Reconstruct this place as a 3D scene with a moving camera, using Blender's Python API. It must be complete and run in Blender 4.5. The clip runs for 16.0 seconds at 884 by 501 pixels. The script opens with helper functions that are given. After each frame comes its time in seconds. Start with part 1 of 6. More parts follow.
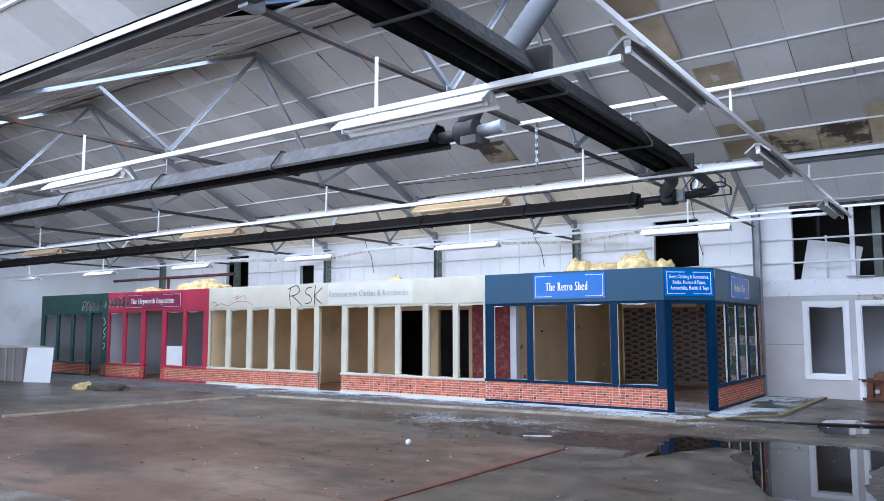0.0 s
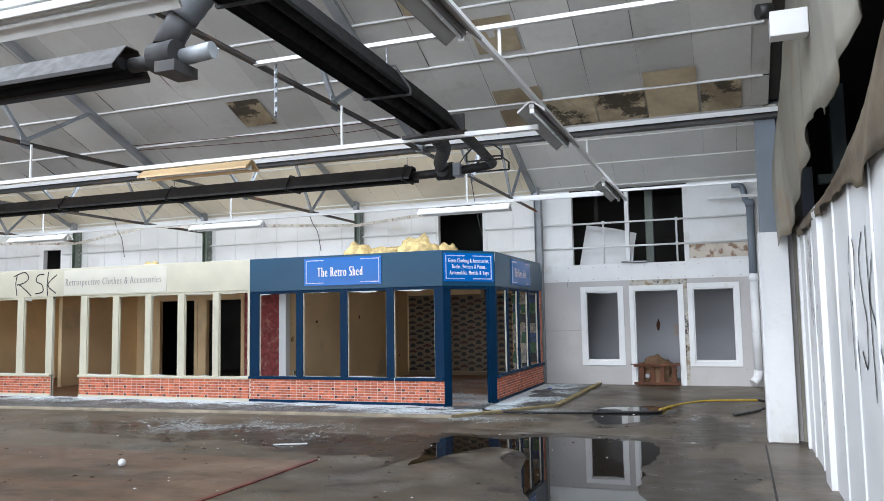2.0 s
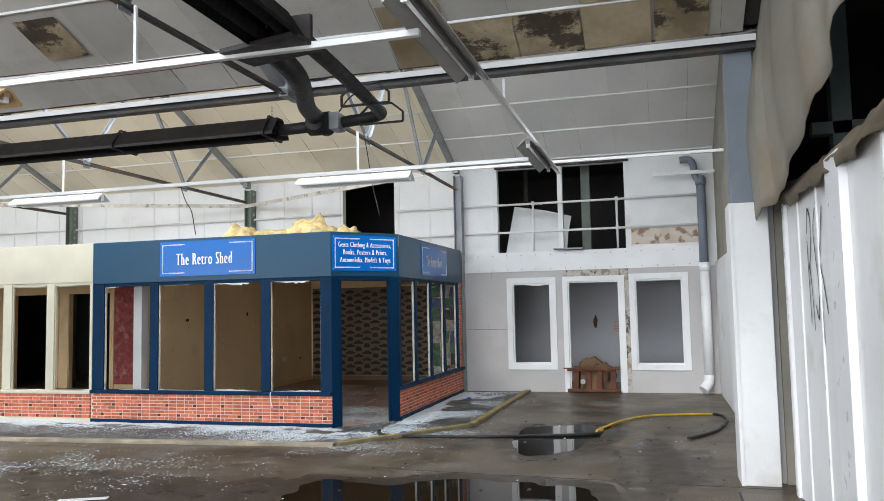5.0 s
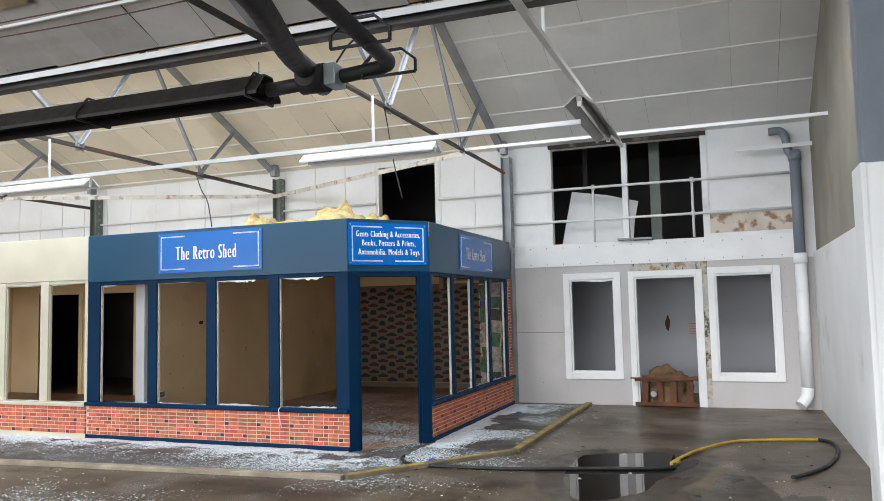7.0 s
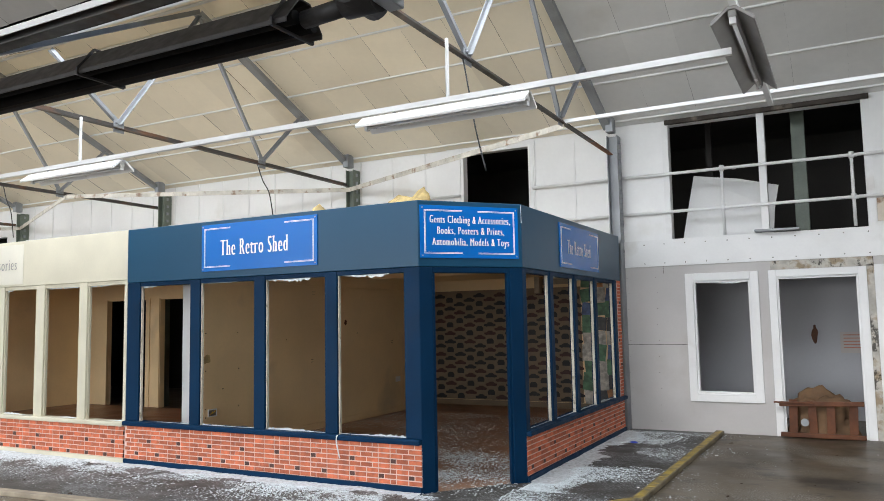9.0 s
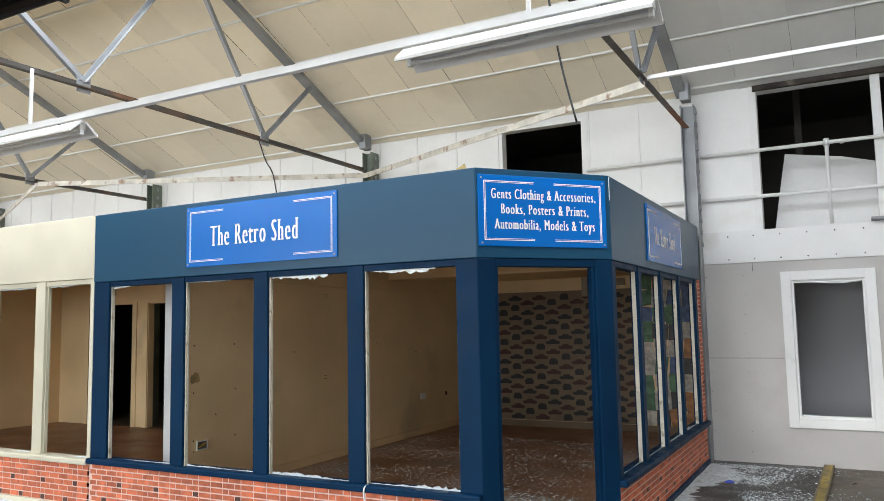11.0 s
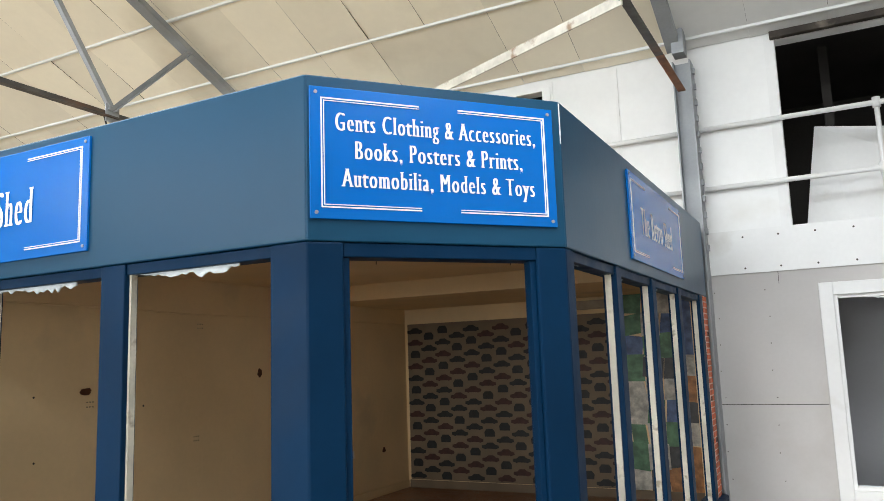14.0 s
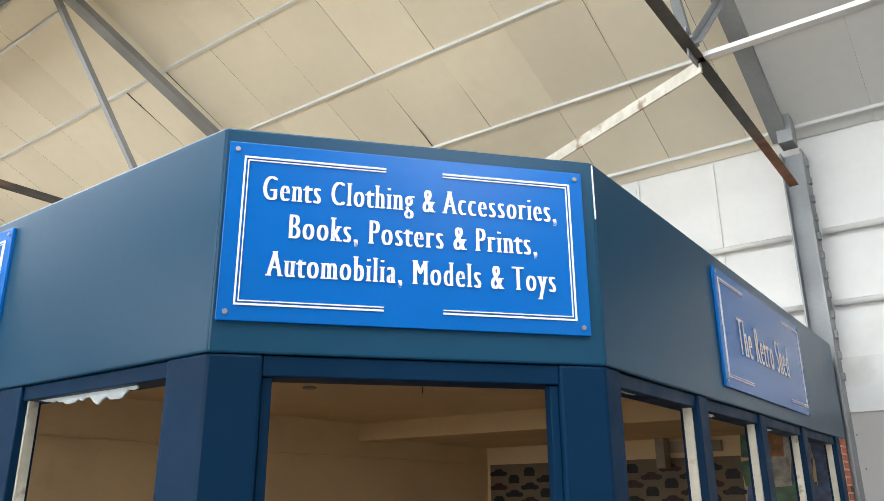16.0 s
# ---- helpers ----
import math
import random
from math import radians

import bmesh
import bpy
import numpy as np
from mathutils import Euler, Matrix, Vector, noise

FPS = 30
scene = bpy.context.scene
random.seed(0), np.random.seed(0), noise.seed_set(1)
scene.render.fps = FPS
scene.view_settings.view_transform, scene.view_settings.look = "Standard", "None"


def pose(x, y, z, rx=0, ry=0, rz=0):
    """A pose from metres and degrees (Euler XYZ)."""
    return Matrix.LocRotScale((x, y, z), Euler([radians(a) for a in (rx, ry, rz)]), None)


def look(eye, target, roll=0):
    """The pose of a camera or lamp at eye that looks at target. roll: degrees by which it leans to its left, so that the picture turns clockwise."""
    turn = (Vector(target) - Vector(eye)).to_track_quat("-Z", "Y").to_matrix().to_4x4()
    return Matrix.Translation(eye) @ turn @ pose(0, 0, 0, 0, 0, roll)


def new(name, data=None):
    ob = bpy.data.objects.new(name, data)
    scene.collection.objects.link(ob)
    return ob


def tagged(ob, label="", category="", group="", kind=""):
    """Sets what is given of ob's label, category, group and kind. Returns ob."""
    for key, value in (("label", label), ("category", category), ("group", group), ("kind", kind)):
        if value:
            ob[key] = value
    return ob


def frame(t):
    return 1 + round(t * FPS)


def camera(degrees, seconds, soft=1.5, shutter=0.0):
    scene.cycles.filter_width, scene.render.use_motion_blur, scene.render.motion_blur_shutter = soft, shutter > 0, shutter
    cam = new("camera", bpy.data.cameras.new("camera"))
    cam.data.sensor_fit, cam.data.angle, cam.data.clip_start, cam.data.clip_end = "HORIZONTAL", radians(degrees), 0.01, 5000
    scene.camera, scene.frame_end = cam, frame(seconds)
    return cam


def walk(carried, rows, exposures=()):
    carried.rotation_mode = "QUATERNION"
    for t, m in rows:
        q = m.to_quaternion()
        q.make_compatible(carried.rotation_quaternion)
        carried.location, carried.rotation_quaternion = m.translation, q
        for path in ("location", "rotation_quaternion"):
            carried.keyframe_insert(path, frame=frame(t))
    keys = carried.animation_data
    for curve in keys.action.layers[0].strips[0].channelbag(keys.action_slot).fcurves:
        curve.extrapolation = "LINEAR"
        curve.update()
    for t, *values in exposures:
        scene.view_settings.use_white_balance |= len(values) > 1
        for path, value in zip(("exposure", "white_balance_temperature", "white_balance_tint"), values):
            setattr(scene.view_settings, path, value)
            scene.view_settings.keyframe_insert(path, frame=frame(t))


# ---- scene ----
cam = camera(60.3, 16.0, soft=0.7)
PATH = [
    (0, (1.096, -2.402, 1.537), (-0.051, -0.775, 1.737), -0.1),
    (0.5, (1.05, -2.059, 1.538), (0.02, -0.356, 1.736), -0.5),
    (1, (0.994, -1.657, 1.505), (0.131, 0.138, 1.687), -0.7),
    (1.5, (0.915, -1.232, 1.488), (0.065, 0.569, 1.676), -0.7),
    (2, (0.879, -0.785, 1.506), (0.185, 1.083, 1.678), -1.0),
    (2.5, (0.787, -0.316, 1.56), (0.243, 1.604, 1.703), -1.1),
    (3, (0.722, 0.131, 1.579), (0.167, 2.047, 1.726), -1.0),
    (3.5, (0.723, 0.549, 1.604), (0.172, 2.466, 1.751), -1.3),
    (4, (0.698, 1.004, 1.625), (0.148, 2.921, 1.779), -1.4),
    (4.2, (0.707, 1.164, 1.606), (0.156, 3.081, 1.755), -1.1),
    (6.3, (0.549, 2.922, 1.547), (0.012, 4.842, 1.701), -1.4),
    (6.5, (0.572, 3.101, 1.557), (0.011, 5.014, 1.713), -1.3),
    (7, (0.495, 3.558, 1.585), (-0.216, 5.421, 1.734), -1.3),
    (7.5, (0.388, 4.039, 1.53), (-0.486, 5.831, 1.695), -1.0),
    (8, (0.252, 4.507, 1.49), (-0.652, 6.283, 1.658), -1.3),
    (8.5, (0.088, 4.927, 1.517), (-0.831, 6.695, 1.68), -1.3),
    (9, (-0.167, 5.244, 1.522), (-1.101, 7.003, 1.705), -1.1),
    (9.5, (-0.483, 5.616, 1.512), (-1.421, 7.375, 1.683), -1.1),
    (9.7, (-0.619, 5.746, 1.53), (-1.55, 7.507, 1.705), -1.0),
    (11.8, (-1.711, 7.276, 1.581), (-2.656, 9.027, 1.784), -1.2),
    (12, (-1.757, 7.425, 1.584), (-2.684, 9.186, 1.791), -1.4),
    (12.2, (-1.78, 7.566, 1.58), (-2.694, 9.334, 1.789), -1.5),
    (12.5, (-1.823, 7.815, 1.57), (-2.74, 9.58, 1.786), -1.6),
    (13, (-1.878, 8.226, 1.549), (-2.798, 9.986, 1.783), -1.5),
    (13.5, (-1.925, 8.641, 1.588), (-2.842, 10.399, 1.853), -1.8),
    (14, (-1.945, 9.091, 1.584), (-2.856, 10.849, 1.868), -2.0),
    (14.5, (-1.966, 9.414, 1.562), (-2.884, 11.167, 1.855), -1.3),
    (15, (-2.06, 9.68, 1.631), (-2.978, 11.392, 2.105), -1.8),
    (15.5, (-2.08, 9.965, 1.66), (-3.054, 11.602, 2.268), -1.5),
    (16, (-2.023, 10.06, 1.664), (-3.146, 11.593, 2.289), -0.4),
]
walk(cam, [(t, look(eye, target, roll)) for t, eye, target, roll in PATH],
     [(0, -0.25, 5250, 16), (1.0, -0.25, 5550, 13), (2.0, -0.27, 5950, 11), (3.5, -0.29, 6150, 10), (7.0, -0.2, 6350, 11), (9.0, -0.22, 6400, 11), (9.7, -0.22, 6400, 11), (12.0, -0.04, 6500, 9), (13, 0.1, 6500, 9), (14.5, 0.2, 6550, 9), (16, 0.2, 6550, 9)])

# ---- light ----
world = bpy.data.worlds.new("world")
scene.world = world
world.use_nodes = True
wn = world.node_tree
sky = wn.nodes.new("ShaderNodeTexSky")
sky.sky_type, sky.sun_disc = "NISHITA", False
sky.sun_elevation, sky.sun_rotation = radians(40), radians(200)
wn.links.new(sky.outputs[0], wn.nodes["Background"].inputs[0])
wn.nodes["Background"].inputs[1].default_value = 0.12


def sun(strength, direction, angle):
    d = bpy.data.lights.new("sun", "SUN")
    d.energy, d.angle, d.color = strength, radians(angle), (1, 0.97, 0.93)
    new("sun", d).matrix_world = look((0, 0, 30), Vector((0, 0, 30)) + Vector(direction))


def window_light(name, eye, target, width, height, power, color=(0.93, 0.97, 1)):
    d = bpy.data.lights.new(name, "AREA")
    d.shape, d.size, d.size_y, d.energy, d.color = "RECTANGLE", width, height, power, color
    new(name, d).matrix_world = look(eye, target)


sun(1.0, (0.1, 0.7, -0.64), 12)
# daylight from assumed south openings, and fill lamps added in unseen south-slope rooflights
window_light("south_daylight", (-4.6, -8.9, 2.0), (-4.6, 0, 2.0), 9, 3.2, 920)
window_light("south_daylight", (-17, -8.9, 2.0), (-17, 0, 2.0), 12, 3.2, 1030)
window_light("added_rooflight", (-11.8, 10.58, 4.6), (-11.8, 10.98, 3.685), 25.6, 1.8, 880)
window_light("added_rooflight", (-7.2, 2.93, 4.7), (-7.2, 3.33, 3.785), 16.6, 2.4, 760)
window_light("added_rooflight", (-12.8, -4.4, 4.6), (-12.8, -4.0, 3.685), 27, 2.4, 1300)

# ---- builders ----
ORIGIN = {}
UP = Vector((0, 0, 1))


def thing(name, label, category, base=(0, 0, 0), group="", kind=""):
    ob = new(name)
    ob.empty_display_size = 0.1
    ob.location = base
    ORIGIN[ob] = Vector(base)
    return tagged(ob, label, category, group, kind)


def part(name, bm, material, parent=None, label="", kind=""):
    me = bpy.data.meshes.new(name)
    base = ORIGIN[parent] if parent else Vector()
    bm.transform(Matrix.Translation(-base))
    bm.to_mesh(me)
    bm.free()
    me.materials.append(material)
    ob = new(name, me)
    if parent:
        ob.parent = parent
        ORIGIN[ob] = base
    return tagged(ob, label, kind=kind)


def solo(name, bm, material, label, category, base=(0, 0, 0), group="", kind=""):
    me = bpy.data.meshes.new(name)
    bm.transform(Matrix.Translation(-Vector(base)))
    bm.to_mesh(me)
    bm.free()
    me.materials.append(material)
    ob = new(name, me)
    ob.location = base
    ORIGIN[ob] = Vector(base)
    return tagged(ob, label, category, group, kind)


def fresh():
    return bmesh.new()


def quad(bm, a, b, c, d):
    return bm.faces.new([bm.verts.new(p) for p in (a, b, c, d)])


def box(bm, x0, x1, y0, y1, z0, z1, bevel=0.0, m=None):
    v = [bm.verts.new((x, y, z)) for z in (z0, z1) for y in (y0, y1) for x in (x0, x1)]
    fs = [bm.faces.new([v[i] for i in f]) for f in ((0, 2, 3, 1), (4, 5, 7, 6), (0, 1, 5, 4), (2, 6, 7, 3), (0, 4, 6, 2), (1, 3, 7, 5))]
    if bevel:
        es = list({e for f in fs for e in f.edges})
        got = bmesh.ops.bevel(bm, geom=es, offset=bevel, segments=2, affect="EDGES", profile=0.5)
        v = list({w for f in got["faces"] for w in f.verts} | {w for w in v if w.is_valid})
    if m:
        bmesh.ops.transform(bm, matrix=m, verts=v)
    return bm


def axes(p0, p1):
    p0, p1 = Vector(p0), Vector(p1)
    d = (p1 - p0).normalized()
    side = d.cross(UP)
    side = Vector((1, 0, 0)) if side.length < 1e-4 else side.normalized()
    return p0, p1, d, side, side.cross(d)


def bar(bm, p0, p1, w, h):
    """A square bar from p0 to p1, w across and h deep."""
    p0, p1, d, s, u = axes(p0, p1)
    c = [(-w / 2, -h / 2), (w / 2, -h / 2), (w / 2, h / 2), (-w / 2, h / 2)]
    a = [bm.verts.new(p0 + s * x + u * y) for x, y in c]
    b = [bm.verts.new(p1 + s * x + u * y) for x, y in c]
    for i in range(4):
        bm.faces.new((a[i], a[(i + 1) % 4], b[(i + 1) % 4], b[i]))
    bm.faces.new(a[::-1]), bm.faces.new(b)
    return bm


def profile(bm, p0, p1, shape):
    """A profile of (side, up) points swept from p0 to p1."""
    p0, p1, d, s, u = axes(p0, p1)
    a = [bm.verts.new(p0 + s * x + u * y) for x, y in shape]
    b = [bm.verts.new(p1 + s * x + u * y) for x, y in shape]
    n = len(shape)
    for i in range(n):
        bm.faces.new((a[i], a[(i + 1) % n], b[(i + 1) % n], b[i]))
    bm.faces.new(a[::-1]), bm.faces.new(b)
    return bm


def angle_iron(bm, p0, p1, w=0.06, t=0.008, flip=1):
    f = flip
    return profile(bm, p0, p1, [(0, 0), (f * w, 0), (f * w, t), (f * t, t), (f * t, w), (0, w)])


def pipe(bm, points, r, n=12, caps=True):
    """A round pipe through the points."""
    pts = [Vector(p) for p in points]
    rings = []
    for i, p in enumerate(pts):
        d = (pts[min(i + 1, len(pts) - 1)] - pts[max(i - 1, 0)]).normalized()
        s = d.cross(UP)
        s = Vector((1, 0, 0)) if s.length < 1e-3 else s.normalized()
        if rings and s.dot(last) < 0:
            s = -s
        last = s
        u = s.cross(d)
        rings.append([bm.verts.new(p + (s * math.cos(a) + u * math.sin(a)) * r) for a in (2 * math.pi * k / n for k in range(n))])
    for a, b in zip(rings, rings[1:]):
        for k in range(n):
            f = bm.faces.new((a[k], a[(k + 1) % n], b[(k + 1) % n], b[k]))
            f.smooth = True
    if caps:
        bm.faces.new(rings[0][::-1]), bm.faces.new(rings[-1])
    return bm


def curve_points(points, steps=8):
    """A smooth line through a few points."""
    p = [Vector(q) for q in points]
    p = [p[0]] + p + [p[-1]]
    out = []
    for i in range(1, len(p) - 2):
        for k in range(steps):
            t = k / steps
            out.append(0.5 * (2 * p[i] + (p[i + 1] - p[i - 1]) * t + (2 * p[i - 1] - 5 * p[i] + 4 * p[i + 1] - p[i + 2]) * t * t
                              + (3 * p[i] - p[i - 1] - 3 * p[i + 1] + p[i + 2]) * t ** 3))
    return out + [p[-2]]


def holed(bm, along, c0, c1, u0, u1, z0, z1, holes=()):
    """An upright slab along 'x' or 'y', from c0 to c1 in thickness, with rectangular holes (u0, u1, z0, z1) through it."""
    us = sorted({u0, u1, *[h[i] for h in holes for i in (0, 1) if u0 < h[i] < u1]})
    zs = sorted({z0, z1, *[h[i] for h in holes for i in (2, 3) if z0 < h[i] < z1]})

    def full(i, j):
        if not (0 <= i < len(us) - 1 and 0 <= j < len(zs) - 1):
            return False
        u, z = (us[i] + us[i + 1]) / 2, (zs[j] + zs[j + 1]) / 2
        return not any(a < u < b and c < z < d for a, b, c, d in holes)

    def p(u, c, z):
        return (u, c, z) if along == "x" else (c, u, z)
    for i in range(len(us) - 1):
        for j in range(len(zs) - 1):
            if not full(i, j):
                continue
            a, b, c, d = us[i], us[i + 1], zs[j], zs[j + 1]
            quad(bm, p(a, c0, c), p(b, c0, c), p(b, c0, d), p(a, c0, d))
            quad(bm, p(b, c1, c), p(a, c1, c), p(a, c1, d), p(b, c1, d))
            if not full(i - 1, j):
                quad(bm, p(a, c1, c), p(a, c0, c), p(a, c0, d), p(a, c1, d))
            if not full(i + 1, j):
                quad(bm, p(b, c0, c), p(b, c1, c), p(b, c1, d), p(b, c0, d))
            if not full(i, j - 1):
                quad(bm, p(a, c1, c), p(b, c1, c), p(b, c0, c), p(a, c0, c))
            if not full(i, j + 1):
                quad(bm, p(a, c0, d), p(b, c0, d), p(b, c1, d), p(a, c1, d))
    bmesh.ops.remove_doubles(bm, verts=bm.verts, dist=1e-5)
    bmesh.ops.recalc_face_normals(bm, faces=bm.faces)
    return bm


# ---- materials ----
def mat(name, base, rough=0.6, metal=0.0, var=0.12, scale=1.5, fine=40, bump=0.12, stain=None, amount=0.0, stain_scale=0.8, rand=0.0, island=0.0, spec=0.5, gap=0.2, layers=(), rvar=0.1):
    """A painted or raw surface: broad and fine variation, stains with soft edges, fine relief."""
    m = bpy.data.materials.new(name)
    m.use_nodes = True
    n, l = m.node_tree.nodes, m.node_tree.links
    b = n["Principled BSDF"]
    b.inputs["Metallic"].default_value = metal
    b.inputs["Specular IOR Level"].default_value = spec
    geo = n.new("ShaderNodeNewGeometry")

    def noise_at(s, detail=4):
        t = n.new("ShaderNodeTexNoise")
        t.inputs["Scale"].default_value, t.inputs["Detail"].default_value = s, detail
        l.new(geo.outputs["Position"], t.inputs["Vector"])
        return t.outputs[0]

    def mapped(v, a, b0, c, d):
        r = n.new("ShaderNodeMapRange")
        for k, x in zip((1, 2, 3, 4), (a, b0, c, d)):
            r.inputs[k].default_value = x
        l.new(v, r.inputs[0])
        return r.outputs[0]

    def mix(f, a, b0, kind="MIX"):
        x = n.new("ShaderNodeMix")
        x.data_type, x.blend_type = "RGBA", kind
        for sock, val in ((x.inputs[0], f), (x.inputs[6], a), (x.inputs[7], b0)):
            if isinstance(val, (int, float)):
                sock.default_value = val
            elif isinstance(val, tuple):
                sock.default_value = (*val, 1)
            else:
                l.new(val, sock)
        return x.outputs[2]
    dark = tuple(c * (1 - var) for c in base)
    light = tuple(min(1, c * (1 + var)) for c in base)
    col = mix(mapped(noise_at(scale), 0.35, 0.65, 0, 1), dark, light)
    f = noise_at(fine, 6)
    col = mix(mapped(f, 0.3, 0.7, 0, var), col, tuple(c * 0.5 for c in base))
    if stain:
        s = noise_at(stain_scale, 8)
        col = mix(mapped(s, 0.62 - amount * 0.3, 0.62 - amount * 0.3 + gap, 0, 0.85), col, stain)
    for color, stretch, size, lo, hi, speck in layers:
        mp = n.new("ShaderNodeVectorMath")
        mp.operation = "MULTIPLY"
        mp.inputs[1].default_value = stretch
        l.new(geo.outputs["Position"], mp.inputs[0])
        t = n.new("ShaderNodeTexNoise")
        t.inputs["Scale"].default_value, t.inputs["Detail"].default_value, t.inputs["Roughness"].default_value = size, 9, 0.72
        l.new(mp.outputs[0], t.inputs["Vector"])
        mask = mapped(t.outputs[0], lo, hi, 0, 0.85)
        if speck:
            q = n.new("ShaderNodeMath")
            q.operation = "MULTIPLY"
            l.new(mask, q.inputs[0])
            l.new(mapped(noise_at(speck, 2), 0.52, 0.6, 0, 1), q.inputs[1])
            mask = q.outputs[0]
        col = mix(mask, col, color)
    if rand or island:
        if island:
            v = geo.outputs["Random Per Island"]
        else:
            oi = n.new("ShaderNodeObjectInfo")
            v = oi.outputs["Random"]
        k = rand or island
        hsv = n.new("ShaderNodeHueSaturation")
        l.new(mapped(v, 0, 1, 1 - k, 1 + k), hsv.inputs["Value"])
        l.new(col, hsv.inputs["Color"])
        col = hsv.outputs[0]
    l.new(col, b.inputs["Base Color"])
    l.new(mapped(noise_at(scale * 4), 0.3, 0.7, max(0.02, rough - rvar), min(1, rough + rvar)), b.inputs["Roughness"])
    if bump:
        bp = n.new("ShaderNodeBump")
        bp.inputs["Strength"].default_value, bp.inputs["Distance"].default_value = bump, 0.01
        l.new(f, bp.inputs["Height"])
        l.new(bp.outputs[0], b.inputs["Normal"])
    return m


NAVY = mat("navy_paint", (0.002, 0.024, 0.064), 0.45, var=0.12, scale=2, fine=30, bump=0.04, spec=0.09)
# navy with its base lightened for the sheen the ceiling throws on it
NAVY_FASCIA = mat("navy_fascia_sheen", (0.007, 0.058, 0.115), 0.32, spec=0.26, rvar=0.012, var=0.04, scale=1.2, fine=25, bump=0.03)
CREAM = mat("cream_paint", (0.62, 0.58, 0.45), 0.55, var=0.06, scale=2, fine=40, bump=0.05, stain=(0.5, 0.45, 0.33), amount=0.1)
RED = mat("crimson_paint", (0.42, 0.025, 0.06), 0.5, var=0.1, scale=2, bump=0.05)
GREEN = mat("bottle_green_paint", (0.01, 0.06, 0.045), 0.5, var=0.12, scale=2, bump=0.05)
WHITE = mat("white_paint", (0.8, 0.8, 0.79), 0.5, var=0.05, scale=1.2, fine=30, bump=0.06, stain=(0.5, 0.46, 0.4), amount=0.05, stain_scale=1.6)
WHITE_CLEAN = mat("white_gloss", (0.82, 0.82, 0.82), 0.35, var=0.03, scale=2, bump=0.02)
PANEL_WHITE = mat("white_insulation_board", (0.82, 0.82, 0.81), 0.55, var=0.05, scale=0.9, fine=20, bump=0.05, stain=(0.6, 0.57, 0.5), amount=0.06)
GREYWALL = mat("grey_plasterboard", (0.52, 0.5, 0.485), 0.7, var=0.05, scale=1.5, fine=35, bump=0.05, stain=(0.4, 0.36, 0.31), amount=0.08)
ROOF = mat("roof_lining_board", (0.53, 0.515, 0.48), 0.65, var=0.1, scale=0.7, fine=14, bump=0.12, stain=(0.4, 0.35, 0.27), amount=0.12, stain_scale=0.5, island=0.14, gap=0.3, layers=(((0.36, 0.33, 0.28), (1, 1, 1), 1.6, 0.56, 0.75, 0),))
ROOFCREAM = mat("cream_roof_board", (0.86, 0.79, 0.64), 0.6, var=0.05, scale=0.8, fine=14, bump=0.1, stain=(0.5, 0.42, 0.29), amount=0.1, stain_scale=0.7, island=0.07, gap=0.3)
ROOFGREY = mat("grey_white_roof_board", (0.72, 0.715, 0.69), 0.65, var=0.07, scale=0.8, fine=14, bump=0.1, stain=(0.45, 0.41, 0.34), amount=0.08, stain_scale=0.7, island=0.06, gap=0.3)
MOULD = mat("mouldy_board", (0.5, 0.41, 0.27), 0.8, var=0.25, scale=2.5, fine=18, bump=0.3, stain=(0.2, 0.15, 0.09), amount=0.5, stain_scale=1.8, gap=0.2, layers=(((0.02, 0.015, 0.01), (0.8, 1, 1), 2.4, 0.5, 0.55, 0),))
BROWNED = mat("water_stained_board", (0.42, 0.34, 0.22), 0.8, var=0.25, scale=1.6, fine=14, bump=0.2, stain=(0.2, 0.14, 0.08), amount=0.4, stain_scale=1.4)
TBAR = mat("white_glazing_bar", (0.78, 0.78, 0.77), 0.4, var=0.06, bump=0.03)
RUST = mat("orange_rust", (0.24, 0.1, 0.045), 0.75, var=0.35, scale=8, fine=40, bump=0.2)
GALV = mat("galvanised_steel", (0.3, 0.315, 0.33), 0.5, metal=0.35, var=0.15, scale=3, fine=50, bump=0.05)
DARKSTEEL = mat("dark_painted_steel", (0.055, 0.052, 0.05), 0.5, metal=0.3, var=0.25, scale=3, fine=40, bump=0.1, stain=(0.1, 0.055, 0.03), amount=0.15, stain_scale=3)
TIESTEEL = mat("rusting_tie_steel", (0.075, 0.068, 0.062), 0.55, metal=0.3, var=0.25, scale=4, fine=40, bump=0.1, stain=(0.2, 0.09, 0.04), amount=0.22, stain_scale=3)
GREENSTEEL = mat("grey_green_column_paint", (0.16, 0.19, 0.155), 0.55, var=0.2, scale=3, bump=0.08, stain=(0.3, 0.3, 0.26), amount=0.15)
GREYSTEEL = mat("blue_grey_column_paint", (0.19, 0.22, 0.26), 0.5, var=0.1, scale=2, bump=0.04)
BLACKMETAL = mat("black_heater_metal", (0.011, 0.01, 0.0095), 0.62, metal=0.0, var=0.3, scale=3, fine=30, bump=0.06)
HEATGREY = mat("heater_hood_metal", (0.028, 0.025, 0.023), 0.5, spec=0.3, metal=0.0, var=0.2, scale=3, fine=30, bump=0.05)
# near-black with little gloss, for the burner tubes and the wide hood
MATTBLACK = mat("matt_black_metal", (0.006, 0.0055, 0.005), 0.8, var=0.3, scale=4, bump=0.05, spec=0.15)
STRAPWHITE = mat("flaking_white_steel", (0.6, 0.57, 0.5), 0.6, var=0.2, scale=6, fine=40, bump=0.15, stain=(0.22, 0.12, 0.06), amount=0.2, stain_scale=7, gap=0.1)
DULLGALV = mat("dull_duct_steel", (0.05, 0.052, 0.055), 0.6, metal=0.0, var=0.15, scale=3, bump=0.05)
